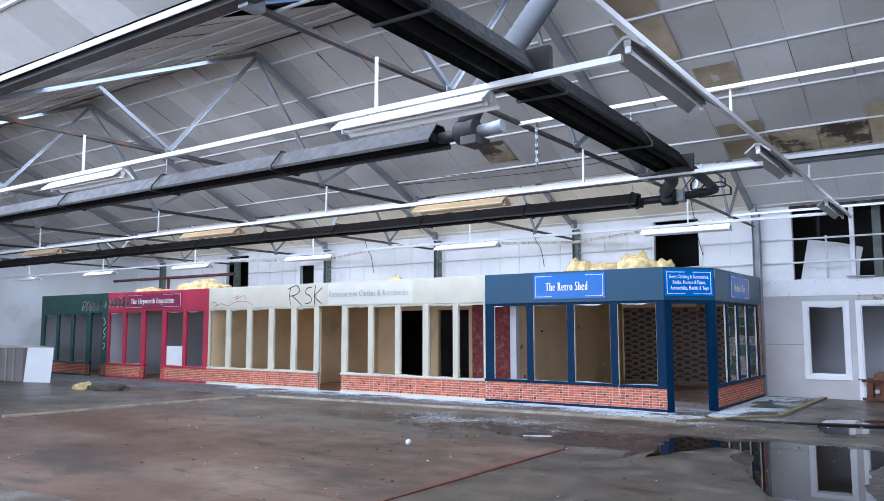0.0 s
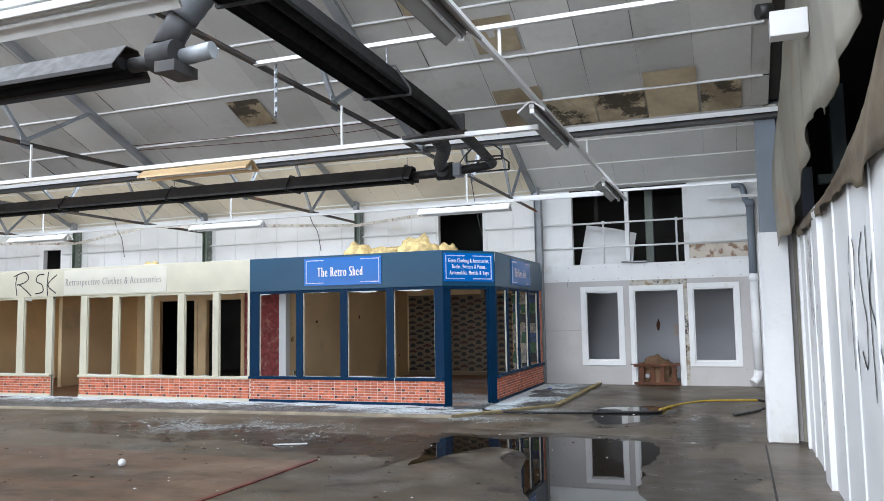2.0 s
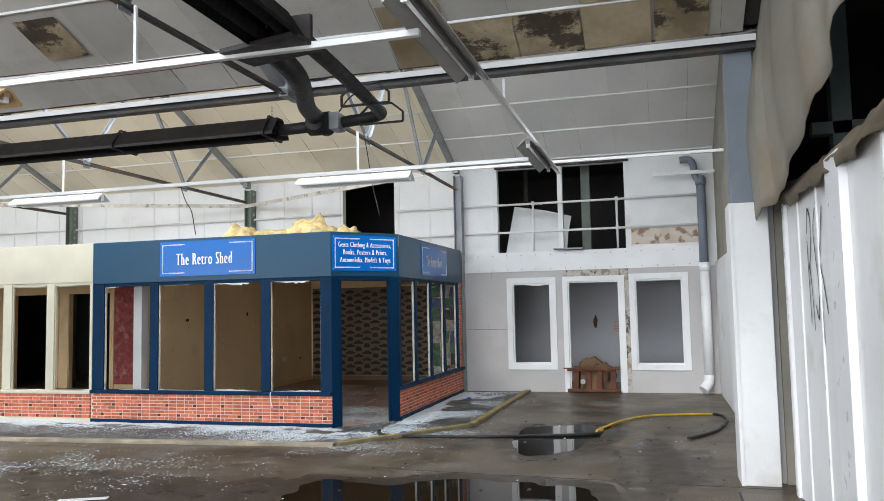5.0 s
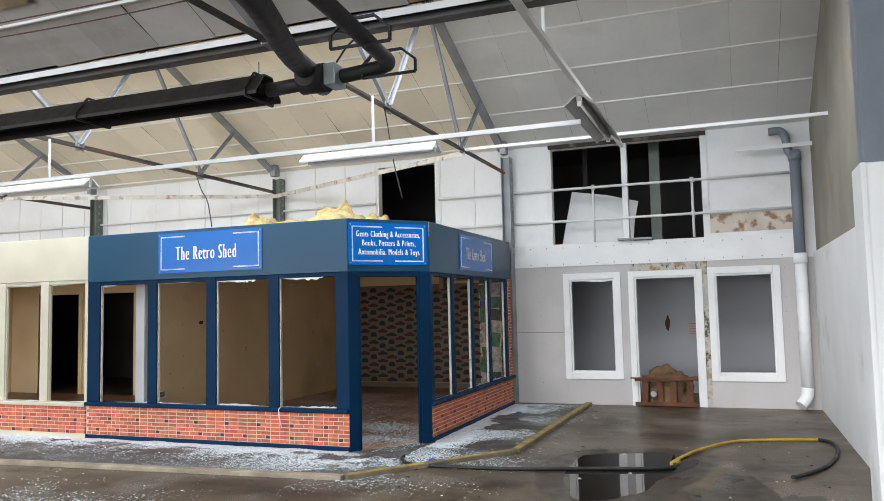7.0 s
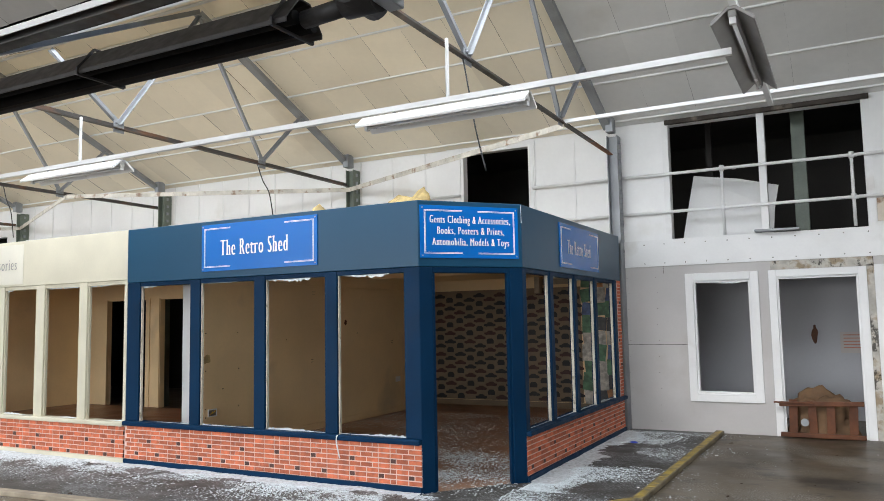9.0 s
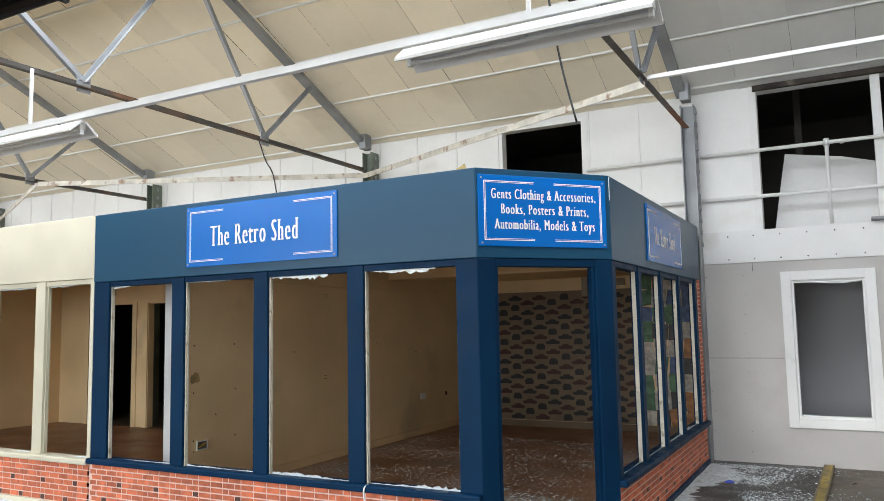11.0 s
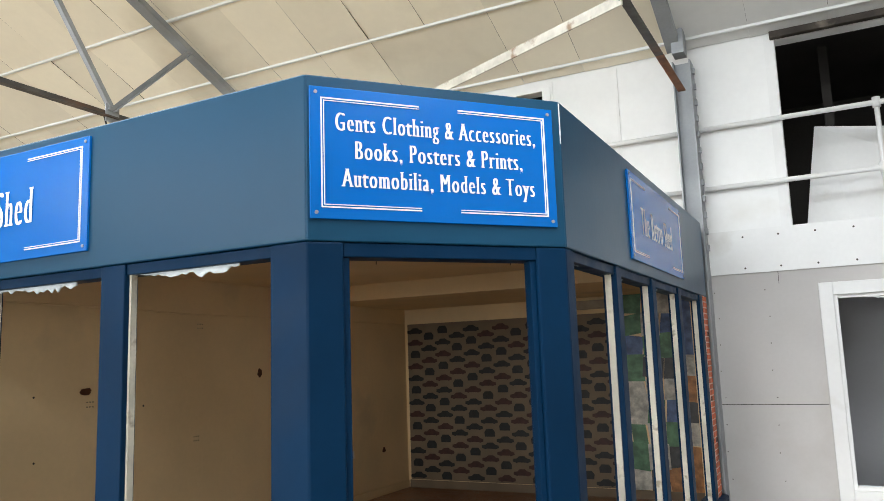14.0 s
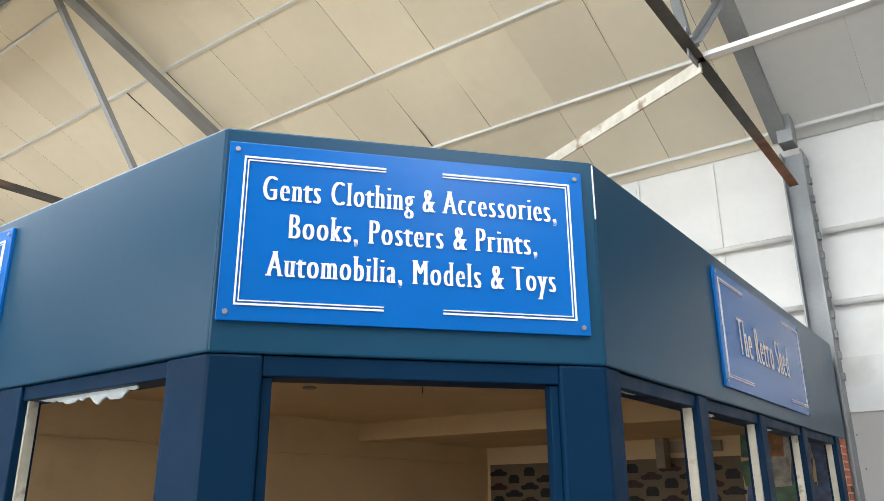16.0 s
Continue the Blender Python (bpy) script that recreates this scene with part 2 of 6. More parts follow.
CONCRETE = mat("worn_concrete", (0.11, 0.084, 0.055), 0.42, spec=0.32, var=0.3, scale=0.55, fine=18, bump=0.12, stain=(0.05, 0.041, 0.031), amount=0.3, stain_scale=0.6, gap=0.25, layers=(((0.18, 0.14, 0.095), (0.8, 1.1, 1), 0.8, 0.5, 0.66, 0), ((0.035, 0.027, 0.019), (0.75, 1.2, 1), 1.0, 0.54, 0.62, 0), ((0.028, 0.022, 0.016), (0.7, 1.3, 1), 5, 0.59, 0.65, 0), ((0.5, 0.5, 0.49), (1, 1, 1), 1.1, 0.5, 0.68, 70)))
REDCONC = mat("red_painted_concrete", (0.165, 0.095, 0.06), 0.42, spec=0.35, var=0.3, scale=0.5, fine=18, bump=0.1, stain=(0.1, 0.083, 0.067), amount=0.45, stain_scale=0.5, gap=0.3, layers=(((0.27, 0.185, 0.125), (0.8, 1.1, 1), 0.55, 0.5, 0.66, 0), ((0.055, 0.04, 0.028), (0.6, 1.4, 1), 0.5, 0.5, 0.6, 0), ((0.03, 0.021, 0.015), (0.4, 1.7, 1), 3.6, 0.59, 0.63, 0)))
DARKCONC = mat("damp_dark_screed", (0.06, 0.055, 0.048), 0.6, var=0.3, scale=1.1, fine=25, bump=0.2, stain=(0.13, 0.125, 0.115), amount=0.2, stain_scale=1.3, layers=(((0.36, 0.38, 0.39), (0.8, 1.3, 1), 1.2, 0.42, 0.58, 55), ((0.42, 0.44, 0.45), (0.8, 1.5, 1), 2.0, 0.52, 0.66, 140)))
WATER = mat("puddle_water", (0.016, 0.012, 0.008), 0.12, var=0.2, scale=1, bump=0.0, spec=0.6)
WATER.node_tree.nodes["Principled BSDF"].inputs["Roughness"].default_value = 0.02
for link in list(WATER.node_tree.links):
    if link.to_socket.name == "Roughness":
        WATER.node_tree.links.remove(link)
DAMP = mat("damp_concrete", (0.055, 0.042, 0.028), 0.34, spec=0.32, var=0.25, scale=1.0, fine=18, bump=0.05)
BRICK = mat("printed_brick", (0.56, 0.14, 0.06), 0.65, var=0.22, scale=14, fine=60, bump=0.15, rand=0.3)
BRICK_J = mat("printed_brick_far", (0.56, 0.14, 0.06), 0.65, var=0.18, scale=14, fine=60, bump=0.15, island=0.3)
BRICK_DARK = mat("printed_brick_burnt", (0.085, 0.032, 0.022), 0.65, var=0.2, scale=14, fine=60, bump=0.15)
MORTAR = mat("printed_mortar", (0.72, 0.5, 0.42), 0.7, var=0.12, scale=10, bump=0.1)
SIGNBLUE = mat("bright_blue_sign", (0.0, 0.128, 0.47), 0.24, var=0.0, bump=0.0, spec=0.3, rvar=0.01)
SIGNRED = mat("dark_red_sign", (0.2, 0.012, 0.05), 0.35, var=0.05, bump=0.0)
SIGNWHITE = mat("sign_lettering", (0.86, 0.86, 0.84), 0.4, var=0.02, bump=0.0)
SIGNGREY = mat("faded_grey_lettering", (0.3, 0.3, 0.28), 0.5, var=0.15, bump=0.0)
INK = mat("black_spray_paint", (0.02, 0.02, 0.022), 0.5, var=0.1, bump=0.0)
REDINK = mat("faded_red_spray", (0.55, 0.2, 0.13), 0.6, var=0.2, bump=0.0)
BEIGE = mat("beige_plaster", (0.85, 0.65, 0.37), 0.7, var=0.06, scale=1.2, fine=25, bump=0.06, stain=(0.42, 0.35, 0.24), amount=0.08)
REDPAPER = mat("red_patterned_wallpaper", (0.34, 0.07, 0.07), 0.7, var=0.35, scale=9, fine=40, bump=0.1, stain=(0.5, 0.25, 0.2), amount=0.3, stain_scale=8)
SHOPFLOOR = mat("brown_shop_floor", (0.34, 0.165, 0.08), 0.45, var=0.3, scale=1.5, fine=20, bump=0.1, stain=(0.3, 0.27, 0.23), amount=0.2, stain_scale=1.2, layers=(((0.4, 0.38, 0.35), (1, 1, 1), 1.5, 0.42, 0.62, 60),))
# near-black base colour: the shade of the voids is put into it
DARKROOM = mat("shade_toned_dark", (0.06, 0.055, 0.05), 0.9, var=0.3, scale=1, bump=0.1)
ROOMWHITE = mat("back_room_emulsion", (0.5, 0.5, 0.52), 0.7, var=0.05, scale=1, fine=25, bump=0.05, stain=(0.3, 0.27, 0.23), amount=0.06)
TIMBER = mat("weathered_timber", (0.36, 0.3, 0.22), 0.7, var=0.25, scale=4, fine=30, bump=0.2)
DARKWOOD = mat("brown_stained_wood", (0.12, 0.043, 0.018), 0.55, spec=0.3, var=0.3, scale=5, fine=30, bump=0.15)
FOAM = mat("yellow_insulation", (0.62, 0.48, 0.22), 0.95, var=0.35, scale=7, fine=30, bump=1.0)
PAPER = mat("wallpaper_ground", (0.21, 0.155, 0.1), 0.75, var=0.08, scale=4, bump=0.03)
CAR_RED = mat("wallpaper_red_print", (0.06, 0.02, 0.014), 0.6, var=0.3, scale=20, bump=0.0)
CAR_DARK = mat("wallpaper_dark_print", (0.015, 0.017, 0.017), 0.6, var=0.3, scale=20, bump=0.0)
LAMPWHITE = mat("lamp_enamel", (0.8, 0.8, 0.78), 0.35, var=0.04, bump=0.02)
LAMPCREAM = mat("yellowed_lamp_enamel", (0.62, 0.43, 0.22), 0.45, var=0.12, bump=0.02)
TUBEGLASS = mat("fluorescent_tube", (0.85, 0.86, 0.86), 0.2, var=0.02, bump=0.0)
BROWN_MEMBRANE = mat("stained_brown_membrane", (0.15, 0.118, 0.078), 0.7, var=0.25, scale=2.2, fine=20, bump=0.2, stain=(0.09, 0.06, 0.035), amount=0.3, stain_scale=2.0)
MEMBRANE = mat("torn_beige_membrane", (0.285, 0.265, 0.215), 0.7, var=0.15, scale=1.6, fine=20, bump=0.15, stain=(0.3, 0.2, 0.11), amount=0.12, stain_scale=1.1)
HOSE_Y = mat("yellow_hose", (0.55, 0.36, 0.03), 0.5, var=0.15, scale=6, bump=0.05)
HOSE_K = mat("black_rubber", (0.015, 0.015, 0.015), 0.5, var=0.2, bump=0.05)
GLASSBIT = mat("shattered_glass", (0.62, 0.68, 0.7), 0.15, var=0.1, scale=20, bump=0.0, spec=0.8)
PLASTIC_WHITE = mat("white_plastic", (0.75, 0.75, 0.74), 0.4, var=0.03, bump=0.0)
PLASTIC_BLUE = mat("blue_plastic", (0.02, 0.06, 0.5), 0.4, var=0.03, bump=0.0)
CHARRED = mat("charred_timber", (0.05, 0.04, 0.033), 0.85, var=0.4, scale=6, fine=30, bump=0.4, stain=(0.35, 0.3, 0.24), amount=0.25, stain_scale=4)
BEADWOOD = mat("chipped_bead_paint", (0.66, 0.61, 0.5), 0.6, var=0.15, scale=6, fine=40, bump=0.2, stain=(0.3, 0.24, 0.16), amount=0.1, stain_scale=12, gap=0.1)
FLAKED = mat("rotten_flaking_board", (0.55, 0.52, 0.46), 0.8, var=0.3, scale=5, fine=30, bump=0.4, stain=(0.25, 0.18, 0.1), amount=0.4, stain_scale=5, gap=0.1, layers=(((0.015, 0.013, 0.01), (1, 1, 0.6), 7, 0.55, 0.6, 0),))
GLASSDUST = mat("crushed_glass", (0.62, 0.66, 0.68), 0.5, var=0.2, scale=30, fine=140, bump=0.6, stain=(0.4, 0.4, 0.39), amount=0.15, stain_scale=14, gap=0.1)
RUSTPEEL = mat("peeling_render", (0.62, 0.55, 0.46), 0.75, var=0.1, scale=3, bump=0.2, stain=(0.22, 0.11, 0.05), amount=0.35, stain_scale=5, gap=0.08)

# ---- plan ----
EAST, WEST, SOUTH, BACK = 1.4, -27.0, -9.0, 15.79      # inner faces of the hall
V0, V1 = 0.95, 8.85                                    # roof valleys
RIDGE0, RIDGE1, RIDGE2 = -2.6, 4.9, 12.3
SLOPE, VZ1, EZ = 0.44, 3.93, 4.2                       # roof pitch, valley height, eaves height
FRONT, SHED_L, SHED_R, SHED_TOP = 11.2, -7.39, -2.89, 2.62
CHAMFER_A, CHAMFER_B = Vector((-3.57, 11.2, 0)), Vector((-2.89, 12.0, 0))
TRUSSES = [-2.95 - 4.43 * i for i in range(6)]


def roof_z(y):
    if y <= V0:
        return VZ1 + SLOPE * min(V0 - y, y + 6.15) if y > -6.15 else VZ1
    if y <= V1:
        return VZ1 + SLOPE * min(V1 - y, y - V0)
    return min(VZ1 + SLOPE * (y - V1) * (EZ + SLOPE * 3.49 - VZ1) / (SLOPE * 3.45), EZ + SLOPE * (BACK - y))


# floor: the hall's slab, the painted bay, the screed before the shops
bm = fresh()
box(bm, WEST - 0.3, 6.0, SOUTH - 25, 19, -0.2, 0.0)
tagged(solo("floor", bm, CONCRETE, "worn brown grey concrete floor, dirty and damp", "floor"), kind="structure")
bm = fresh()
box(bm, -12.6, -3.35, 1.4, 6.4, -0.02, 0.005)
tagged(solo("floor_paint", bm, REDCONC, "faded red painted patch on the concrete floor", "floor"), kind="structure")
bm = fresh()
for a, b in (((-3.35, 1.4, 0.006), (-3.3, 6.5, 0.006)),):
    bar(bm, a, b, 0.05, 0.012)
tagged(solo("floor_line", bm, mat("red_line_paint", (0.17, 0.04, 0.03), 0.5, var=0.4, scale=6), "dark red line painted along the floor joint", "floor line"), kind="structure")
bm = fresh()
vs = [bm.verts.new((x, y, 0.004)) for x, y in ((-25.5, 9.0), (-12.2, 9.35), (-3.0, 10.0), (-1.8, 11.65), (-1.72, 15.78), (-2.95, 15.78), (-2.95, 12.1), (-3.6, 11.25), (-25.5, 11.25))]
bm.faces.new(vs)
tagged(solo("pavement", bm, DARKCONC, "dark grubby screed strip before the shop fronts", "pavement"), kind="structure")

# walls
bm = fresh()
HOLES = [(-2.22, 0.11, 2.56, 4.13), (-5.36, -4.27, 2.5, 4.1), (-21.4, -20.2, 2.6, 4.1), (-17.6, -16.95, 2.9, 3.6),
         (-1.98, -1.27, 0.5, 1.98), (-0.95, -0.03, 0.0, 2.01), (0.23, 1.04, 0.5, 2.0), (-25.5, -2.95, -0.01, 2.3)]
holed(bm, "x", BACK, BACK + 0.14, WEST, 2.6, -0.05, 4.6, HOLES)
tagged(solo("wall_north", bm, PANEL_WHITE, "white lined rear wall with dark broken openings above", "wall"), kind="structure")
bm = fresh()
holed(bm, "x", BACK - 0.012, BACK - 0.001, SHED_R, 1.598, 0.0, 2.2, [(-2.05, -1.2, 0.43, 2.05), (-1.03, 0.05, 0.0, 2.07), (0.14, 1.12, 0.42, 2.08)])
tagged(solo("wall_lining", bm, GREYWALL, "pale grey plasterboard lining on the rear wall", "wall"), kind="structure")
bm = fresh()
holed(bm, "x", BACK - 0.03, BACK - 0.001, SHED_R, 1.638, 2.2, 2.56)
tagged(solo("trim", bm, WHITE, "white painted band board above the plasterboard", "trim"), kind="structure")
bm = fresh()
holed(bm, "y", 1.64, 1.76, V1 + 0.1, BACK, 0.0, 5.8)
tagged(solo("wall_east", bm, MEMBRANE, "beige sheeted side wall above white panels", "wall"), kind="structure")
bm = fresh()
holed(bm, "y", 1.6, 1.638, V1 + 0.36, BACK - 0.032, 0.0, 2.26)
tagged(solo("wall_panel", bm, WHITE, "white lower panel along the side wall", "wall"), kind="structure")
bm = fresh()
holed(bm, "y", 1.68, 1.8, SOUTH, 8.75, 0.0, 2.42)
tagged(solo("wall_east_near", bm, WHITE, "white panelled partition wall with black graffiti", "wall"), kind="structure")
bm = fresh()
holed(bm, "y", WEST - 0.2, WEST, SOUTH, 19, -0.05, 6)
tagged(solo("wall_west", bm, PANEL_WHITE, "plain white end wall", "wall"), kind="structure")
bm = fresh()
# out of view; its openings are assumed, to let daylight in
holed(bm, "x", SOUTH - 0.2, SOUTH, WEST, 6, -0.05, 6, [(-23.2, -10.8, 0.1, 3.7), (-9.2, 0.0, 0.1, 3.7)])
tagged(solo("wall_south", bm, WHITE, "unseen plain wall with openings added for daylight", "wall"), kind="structure")
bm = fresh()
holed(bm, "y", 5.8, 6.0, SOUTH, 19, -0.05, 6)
tagged(solo("wall_far_east", bm, DARKROOM, "wall coloured dark for the shade of the neighbouring bay", "wall"), kind="structure")
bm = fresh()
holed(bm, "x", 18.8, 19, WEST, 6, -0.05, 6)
tagged(solo("wall_far_north", bm, DARKROOM, "wall coloured dark for the shade of the upper void", "wall"), kind="structure")

# ceiling: lining boards between the bars, each with its own edges, in one mesh
rng = random.Random(4)
YS = {0: [], 1: [], 2: []}
bm = fresh()


def bar_lines(low, high, first, step=0.77):
    """The y of each board's edge, from the low edge up to the ridge; first: the height of the lowest row."""
    d = 1 if high > low else -1
    ys = [low, low + d * first]
    while abs(high - ys[-1]) > step * 1.3:
        ys.append(ys[-1] + d * step)
    return ys + [high]


def roof_boards(bm, y_low, y_high, first, x0, x1, skip=(), seam=0.006, loose=1.0):
    """Boards on one slope, from the low edge at y_low up to y_high."""
    ys = bar_lines(y_low, y_high, first)
    w = 0.6
    for i, (a, b) in enumerate(zip(ys, ys[1:])):
        x = x0
        while x < x1 - 0.05:
            if i not in skip:
                e = min(x + w, x1)
                da, db, dc, dd = (rng.uniform(-0.006, 0.006) - (rng.random() < 0.12) * 0.02 for _ in range(4))
                ga = seam * rng.choice((0.1, 0.1, 0.35, 1.0))
                pts = [(x + ga, a, roof_z(a) + da * loose), (e - ga, a, roof_z(a) + db * loose), (e - ga, b, roof_z(b) + dc * loose), (x + ga, b, roof_z(b) + dd * loose)]
                sag = rng.uniform(0.0, 0.02) + (rng.random() < 0.3) * rng.uniform(0, 0.03)
                c = bm.verts.new(((x + e) / 2, (a + b) / 2, (roof_z(a) + roof_z(b)) / 2 - sag * loose))
                vs = [bm.verts.new(p) for p in pts]
                for k in range(4):
                    bm.faces.new((vs[k], vs[(k + 1) % 4], c)).smooth = True
            x += w


SLOPES = [(V1 - 0.02, RIDGE1, 0.5, -26.94, ()), (V0 + 0.02, RIDGE1, 0.79, -26.94, ()), (V0 - 0.02, RIDGE0, 0.5, -26.94, ()),
          (BACK - 0.01, RIDGE2, 0.13, -26.62, ()), (V1 + 0.02, RIDGE2, 0.86, -26.62, (1, 2))]
for low, high, first, x0, skip in SLOPES[:3]:
    roof_boards(bm, low, high, first, x0, 1.45 if low != V0 + 0.02 else -4.4, skip, 0.004, 0.7)
roof_boards(bm, V0 + 0.02, RIDGE1, 0.79, -4.34, 1.45, (1, 2, 3))
tagged(solo("ceiling", bm, ROOF, "sagging off-white insulation boards lining the pitched roof", "ceiling"), kind="structure")
bm = fresh()
# the south slopes leave long unseen gaps for the added rooflight lamps
for a, b in ((BACK + 0.2, RIDGE2), (RIDGE2, 11.44), (9.73, V1), (V1, RIDGE1), (RIDGE1, 4.11), (1.76, V0), (V0, RIDGE0), (RIDGE0, -3.3), (-5.5, -6.15), (-6.15, SOUTH - 0.2)):
    za, zb = roof_z(min(a, BACK)) + 0.06, roof_z(b) + 0.06
    quad(bm, (WEST - 0.2, a, za), (6, a, za), (6, b, zb), (WEST - 0.2, b, zb))
    quad(bm, (WEST - 0.2, a, za + 0.1), (WEST - 0.2, b, zb + 0.1), (6, b, zb + 0.1), (6, a, za + 0.1))
quad(bm, (WEST, 4.11, roof_z(4.11) + 0.06), (-4.3, 4.11, roof_z(4.11) + 0.06), (-4.3, 1.76, roof_z(1.76) + 0.06), (WEST, 1.76, roof_z(1.76) + 0.06))
quad(bm, (WEST, BACK + 0.1, 4.4), (6, BACK + 0.1, 4.4), (6, 19, 4.4), (WEST, 19, 4.4))
tagged(solo("roof", bm, DARKROOM, "dark outer roof sheeting above the boards", "roof"), kind="structure")
for nm, m, a, b, lab in (("ceiling_rear", ROOFCREAM, -26.62, -3.0, "cream"), ("ceiling_rear_east", ROOFGREY, -3.0, 1.64, "grey white")):
    bm = fresh()
    for low, high, first, x0, skip in SLOPES[3:]:
        roof_boards(bm, low, high, first, a - (0.02 if nm == "ceiling_rear" else 0), b, skip, 0.002, 0.45)
    tagged(solo(nm, bm, m, lab + " insulation boards lining the rear roof", "ceiling"), kind="structure")
# glazing bars along the slopes
bm = fresh()
for low, high, first, x0, skip in SLOPES:
    for y in bar_lines(low, high, first)[1:]:
        bar(bm, (-26.9, y, roof_z(y) - 0.014), (1.38 if y < V1 else 1.63, y, roof_z(y) - 0.012), 0.027, 0.024)
tagged(solo("ceiling_trim", bm, TBAR, "white bars holding the roof boards", "trim"), kind="structure")
# mouldy and stained boards, hung a little below the lining
for x, y, w, d, m in ((-0.82, 8.57, 0.59, 0.48, MOULD), (-0.22, 8.57, 0.59, 0.48, MOULD), (0.38, 8.57, 0.59, 0.48, BROWNED), (0.93, 8.57, 0.45, 0.48, MOULD), (-1.42, 8.6, 0.59, 0.4, BROWNED), (-1.42, 8.17, 0.59, 0.24, BROWNED),
                     (0.38, 8.17, 0.59, 0.24, BROWNED), (-2.02, 5.6, 0.59, 0.74, BROWNED), (-2.02, 6.4, 0.59, 0.72, BROWNED), (-1.42, 7.2, 0.5, 0.5, BROWNED), (-5.1, 7.9, 0.5, 0.5, MOULD)):
    bm = fresh()
    a, b = y - d / 2, y + d / 2
    quad(bm, (x - w / 2, b, roof_z(b) - 0.026), (x + w / 2, b, roof_z(b) - 0.026), (x + w / 2, a, roof_z(a) - 0.026), (x - w / 2, a, roof_z(a) - 0.026))
    tagged(solo("ceiling_board", bm, m, "water-stained mouldy roof board", "ceiling board"), kind="structure")


# ---- roof steel ----
def truss(x, y0, y1, zlow, ridge, zr, name):
    t = thing("roof_truss", "galvanised steel roof truss with a rusting tie", "roof truss", (x, (y0 + y1) / 2, zlow), "roof trusses")
    mid = (y0 + y1) / 2
    half = (y1 - y0) / 2
    tie = 3.76
    for s in (-1, 1):
        e = mid + s * half
        ez = roof_z(e - s * 0.1) - 0.2
        bm = fresh()
        for o in (-0.045, 0.012):
            angle_iron(bm, (x + o, e, ez), (x + o, mid, roof_z(mid) - 0.16), 0.06, 0.008, 1)
        part("rafter", bm, GALV, t)
        n1 = mid + s * half * 0.36
        p = mid + s * half * 0.62
        bm = fresh()
        for (a, za), (b, zb) in (((n1, tie + 0.05), (p, roof_z(p) - 0.2)), ((n1, tie + 0.05), (mid, roof_z(mid) - 0.2))):
            angle_iron(bm, (x, a, za), (x, b, zb), 0.045, 0.006)
        part("strut", bm, GALV, t)
        bm = fresh()
        box(bm, x - 0.012, x - 0.004, n1 - 0.07, n1 + 0.07, tie - 0.04, tie + 0.12)
        for dy in (-0.04, 0.04):
            pipe(bm, [(x - 0.03, n1 + dy, tie + 0.07), (x + 0.02, n1 + dy, tie + 0.07)], 0.012, 6)
        part("gusset", bm, GALV, t)
        bm = fresh()
        box(bm, x - 0.05, x + 0.05, e - 0.05 - (s > 0) * 0.06, e + 0.05 + (s < 0) * 0.06, ez - 0.05, ez + 0.16)
        part("shoe", bm, GALV, t)
    bm = fresh()
    rusty = y1 > 15 and x > -3
    angle_iron(bm, (x - 0.03, y0 + 0.05, tie), (x - 0.03, y1 - (0.95 if rusty else 0.05), tie), 0.06, 0.01)
    if rusty:
        br = fresh()
        angle_iron(br, (x - 0.03, y1 - 0.95, tie), (x - 0.03, y1 - 0.05, tie), 0.06, 0.01)
        part("tie_end", br, RUST, t, "orange rusted end of the tie bar")
    part("tie", bm, TIESTEEL, t, "dark rusting tie bar")
    return t


for x in TRUSSES:
    truss(x, V1 + 0.05, BACK - 0.2, 3.76, RIDGE2, 0, "")
    truss(x, V0 + 0.05, V1 - 0.05, 3.76, RIDGE1, 0, "")

# valley beams
for y, nm in ((V1, "valley_beam"), (V0, "valley_beam")):
    b = thing("valley_beam", "dark steel valley beam with a white upper flange", "beam", (-12, y, 3.72), "valley beams")
    bm = fresh()
    profile(bm, (-26.9, y, 3.72), (1.55, y, 3.72), [(-0.06, 0.05), (0.06, 0.05), (0.06, 0.062), (0.006, 0.062), (0.006, 0.15), (-0.006, 0.15), (-0.006, 0.062), (-0.06, 0.062)])
    part("web", bm, DARKSTEEL, b, "dark steel web and lower flange")
    bm = fresh()
    bar(bm, (-26.9, y, 3.88), (1.55, y, 3.88), 0.13, 0.02)
    bar(bm, (-26.9, y - 0.07, 3.855), (1.55, y - 0.07, 3.855), 0.008, 0.05)
    part("flange", bm, TBAR, b, "white upper flange")

# columns against the rear wall
for i, x in enumerate(TRUSSES):
    c = thing("steel_column", "grey green steel column against the rear wall", "column", (x, BACK - 0.12, 0), "rear wall columns")
    bm = fresh()
    w = 0.075
    box(bm, x - w, x - w + 0.012, BACK - 0.2, BACK - 0.005, 0, 4.05)
    box(bm, x + w - 0.012, x + w, BACK - 0.2, BACK - 0.005, 0, 4.05)
    box(bm, x - w + 0.012, x + w - 0.012, BACK - 0.11, BACK - 0.098, 0, 4.05)
    part("shaft", bm, GALV if i == 0 else GREENSTEEL, c)
    bm = fresh()
    for k in range(12):
        z = 2.4 + k * 0.14
        box(bm, x + w, x + w + 0.02, BACK - 0.13, BACK - 0.09, z, z + 0.05)
    part("cleat", bm, GALV, c)

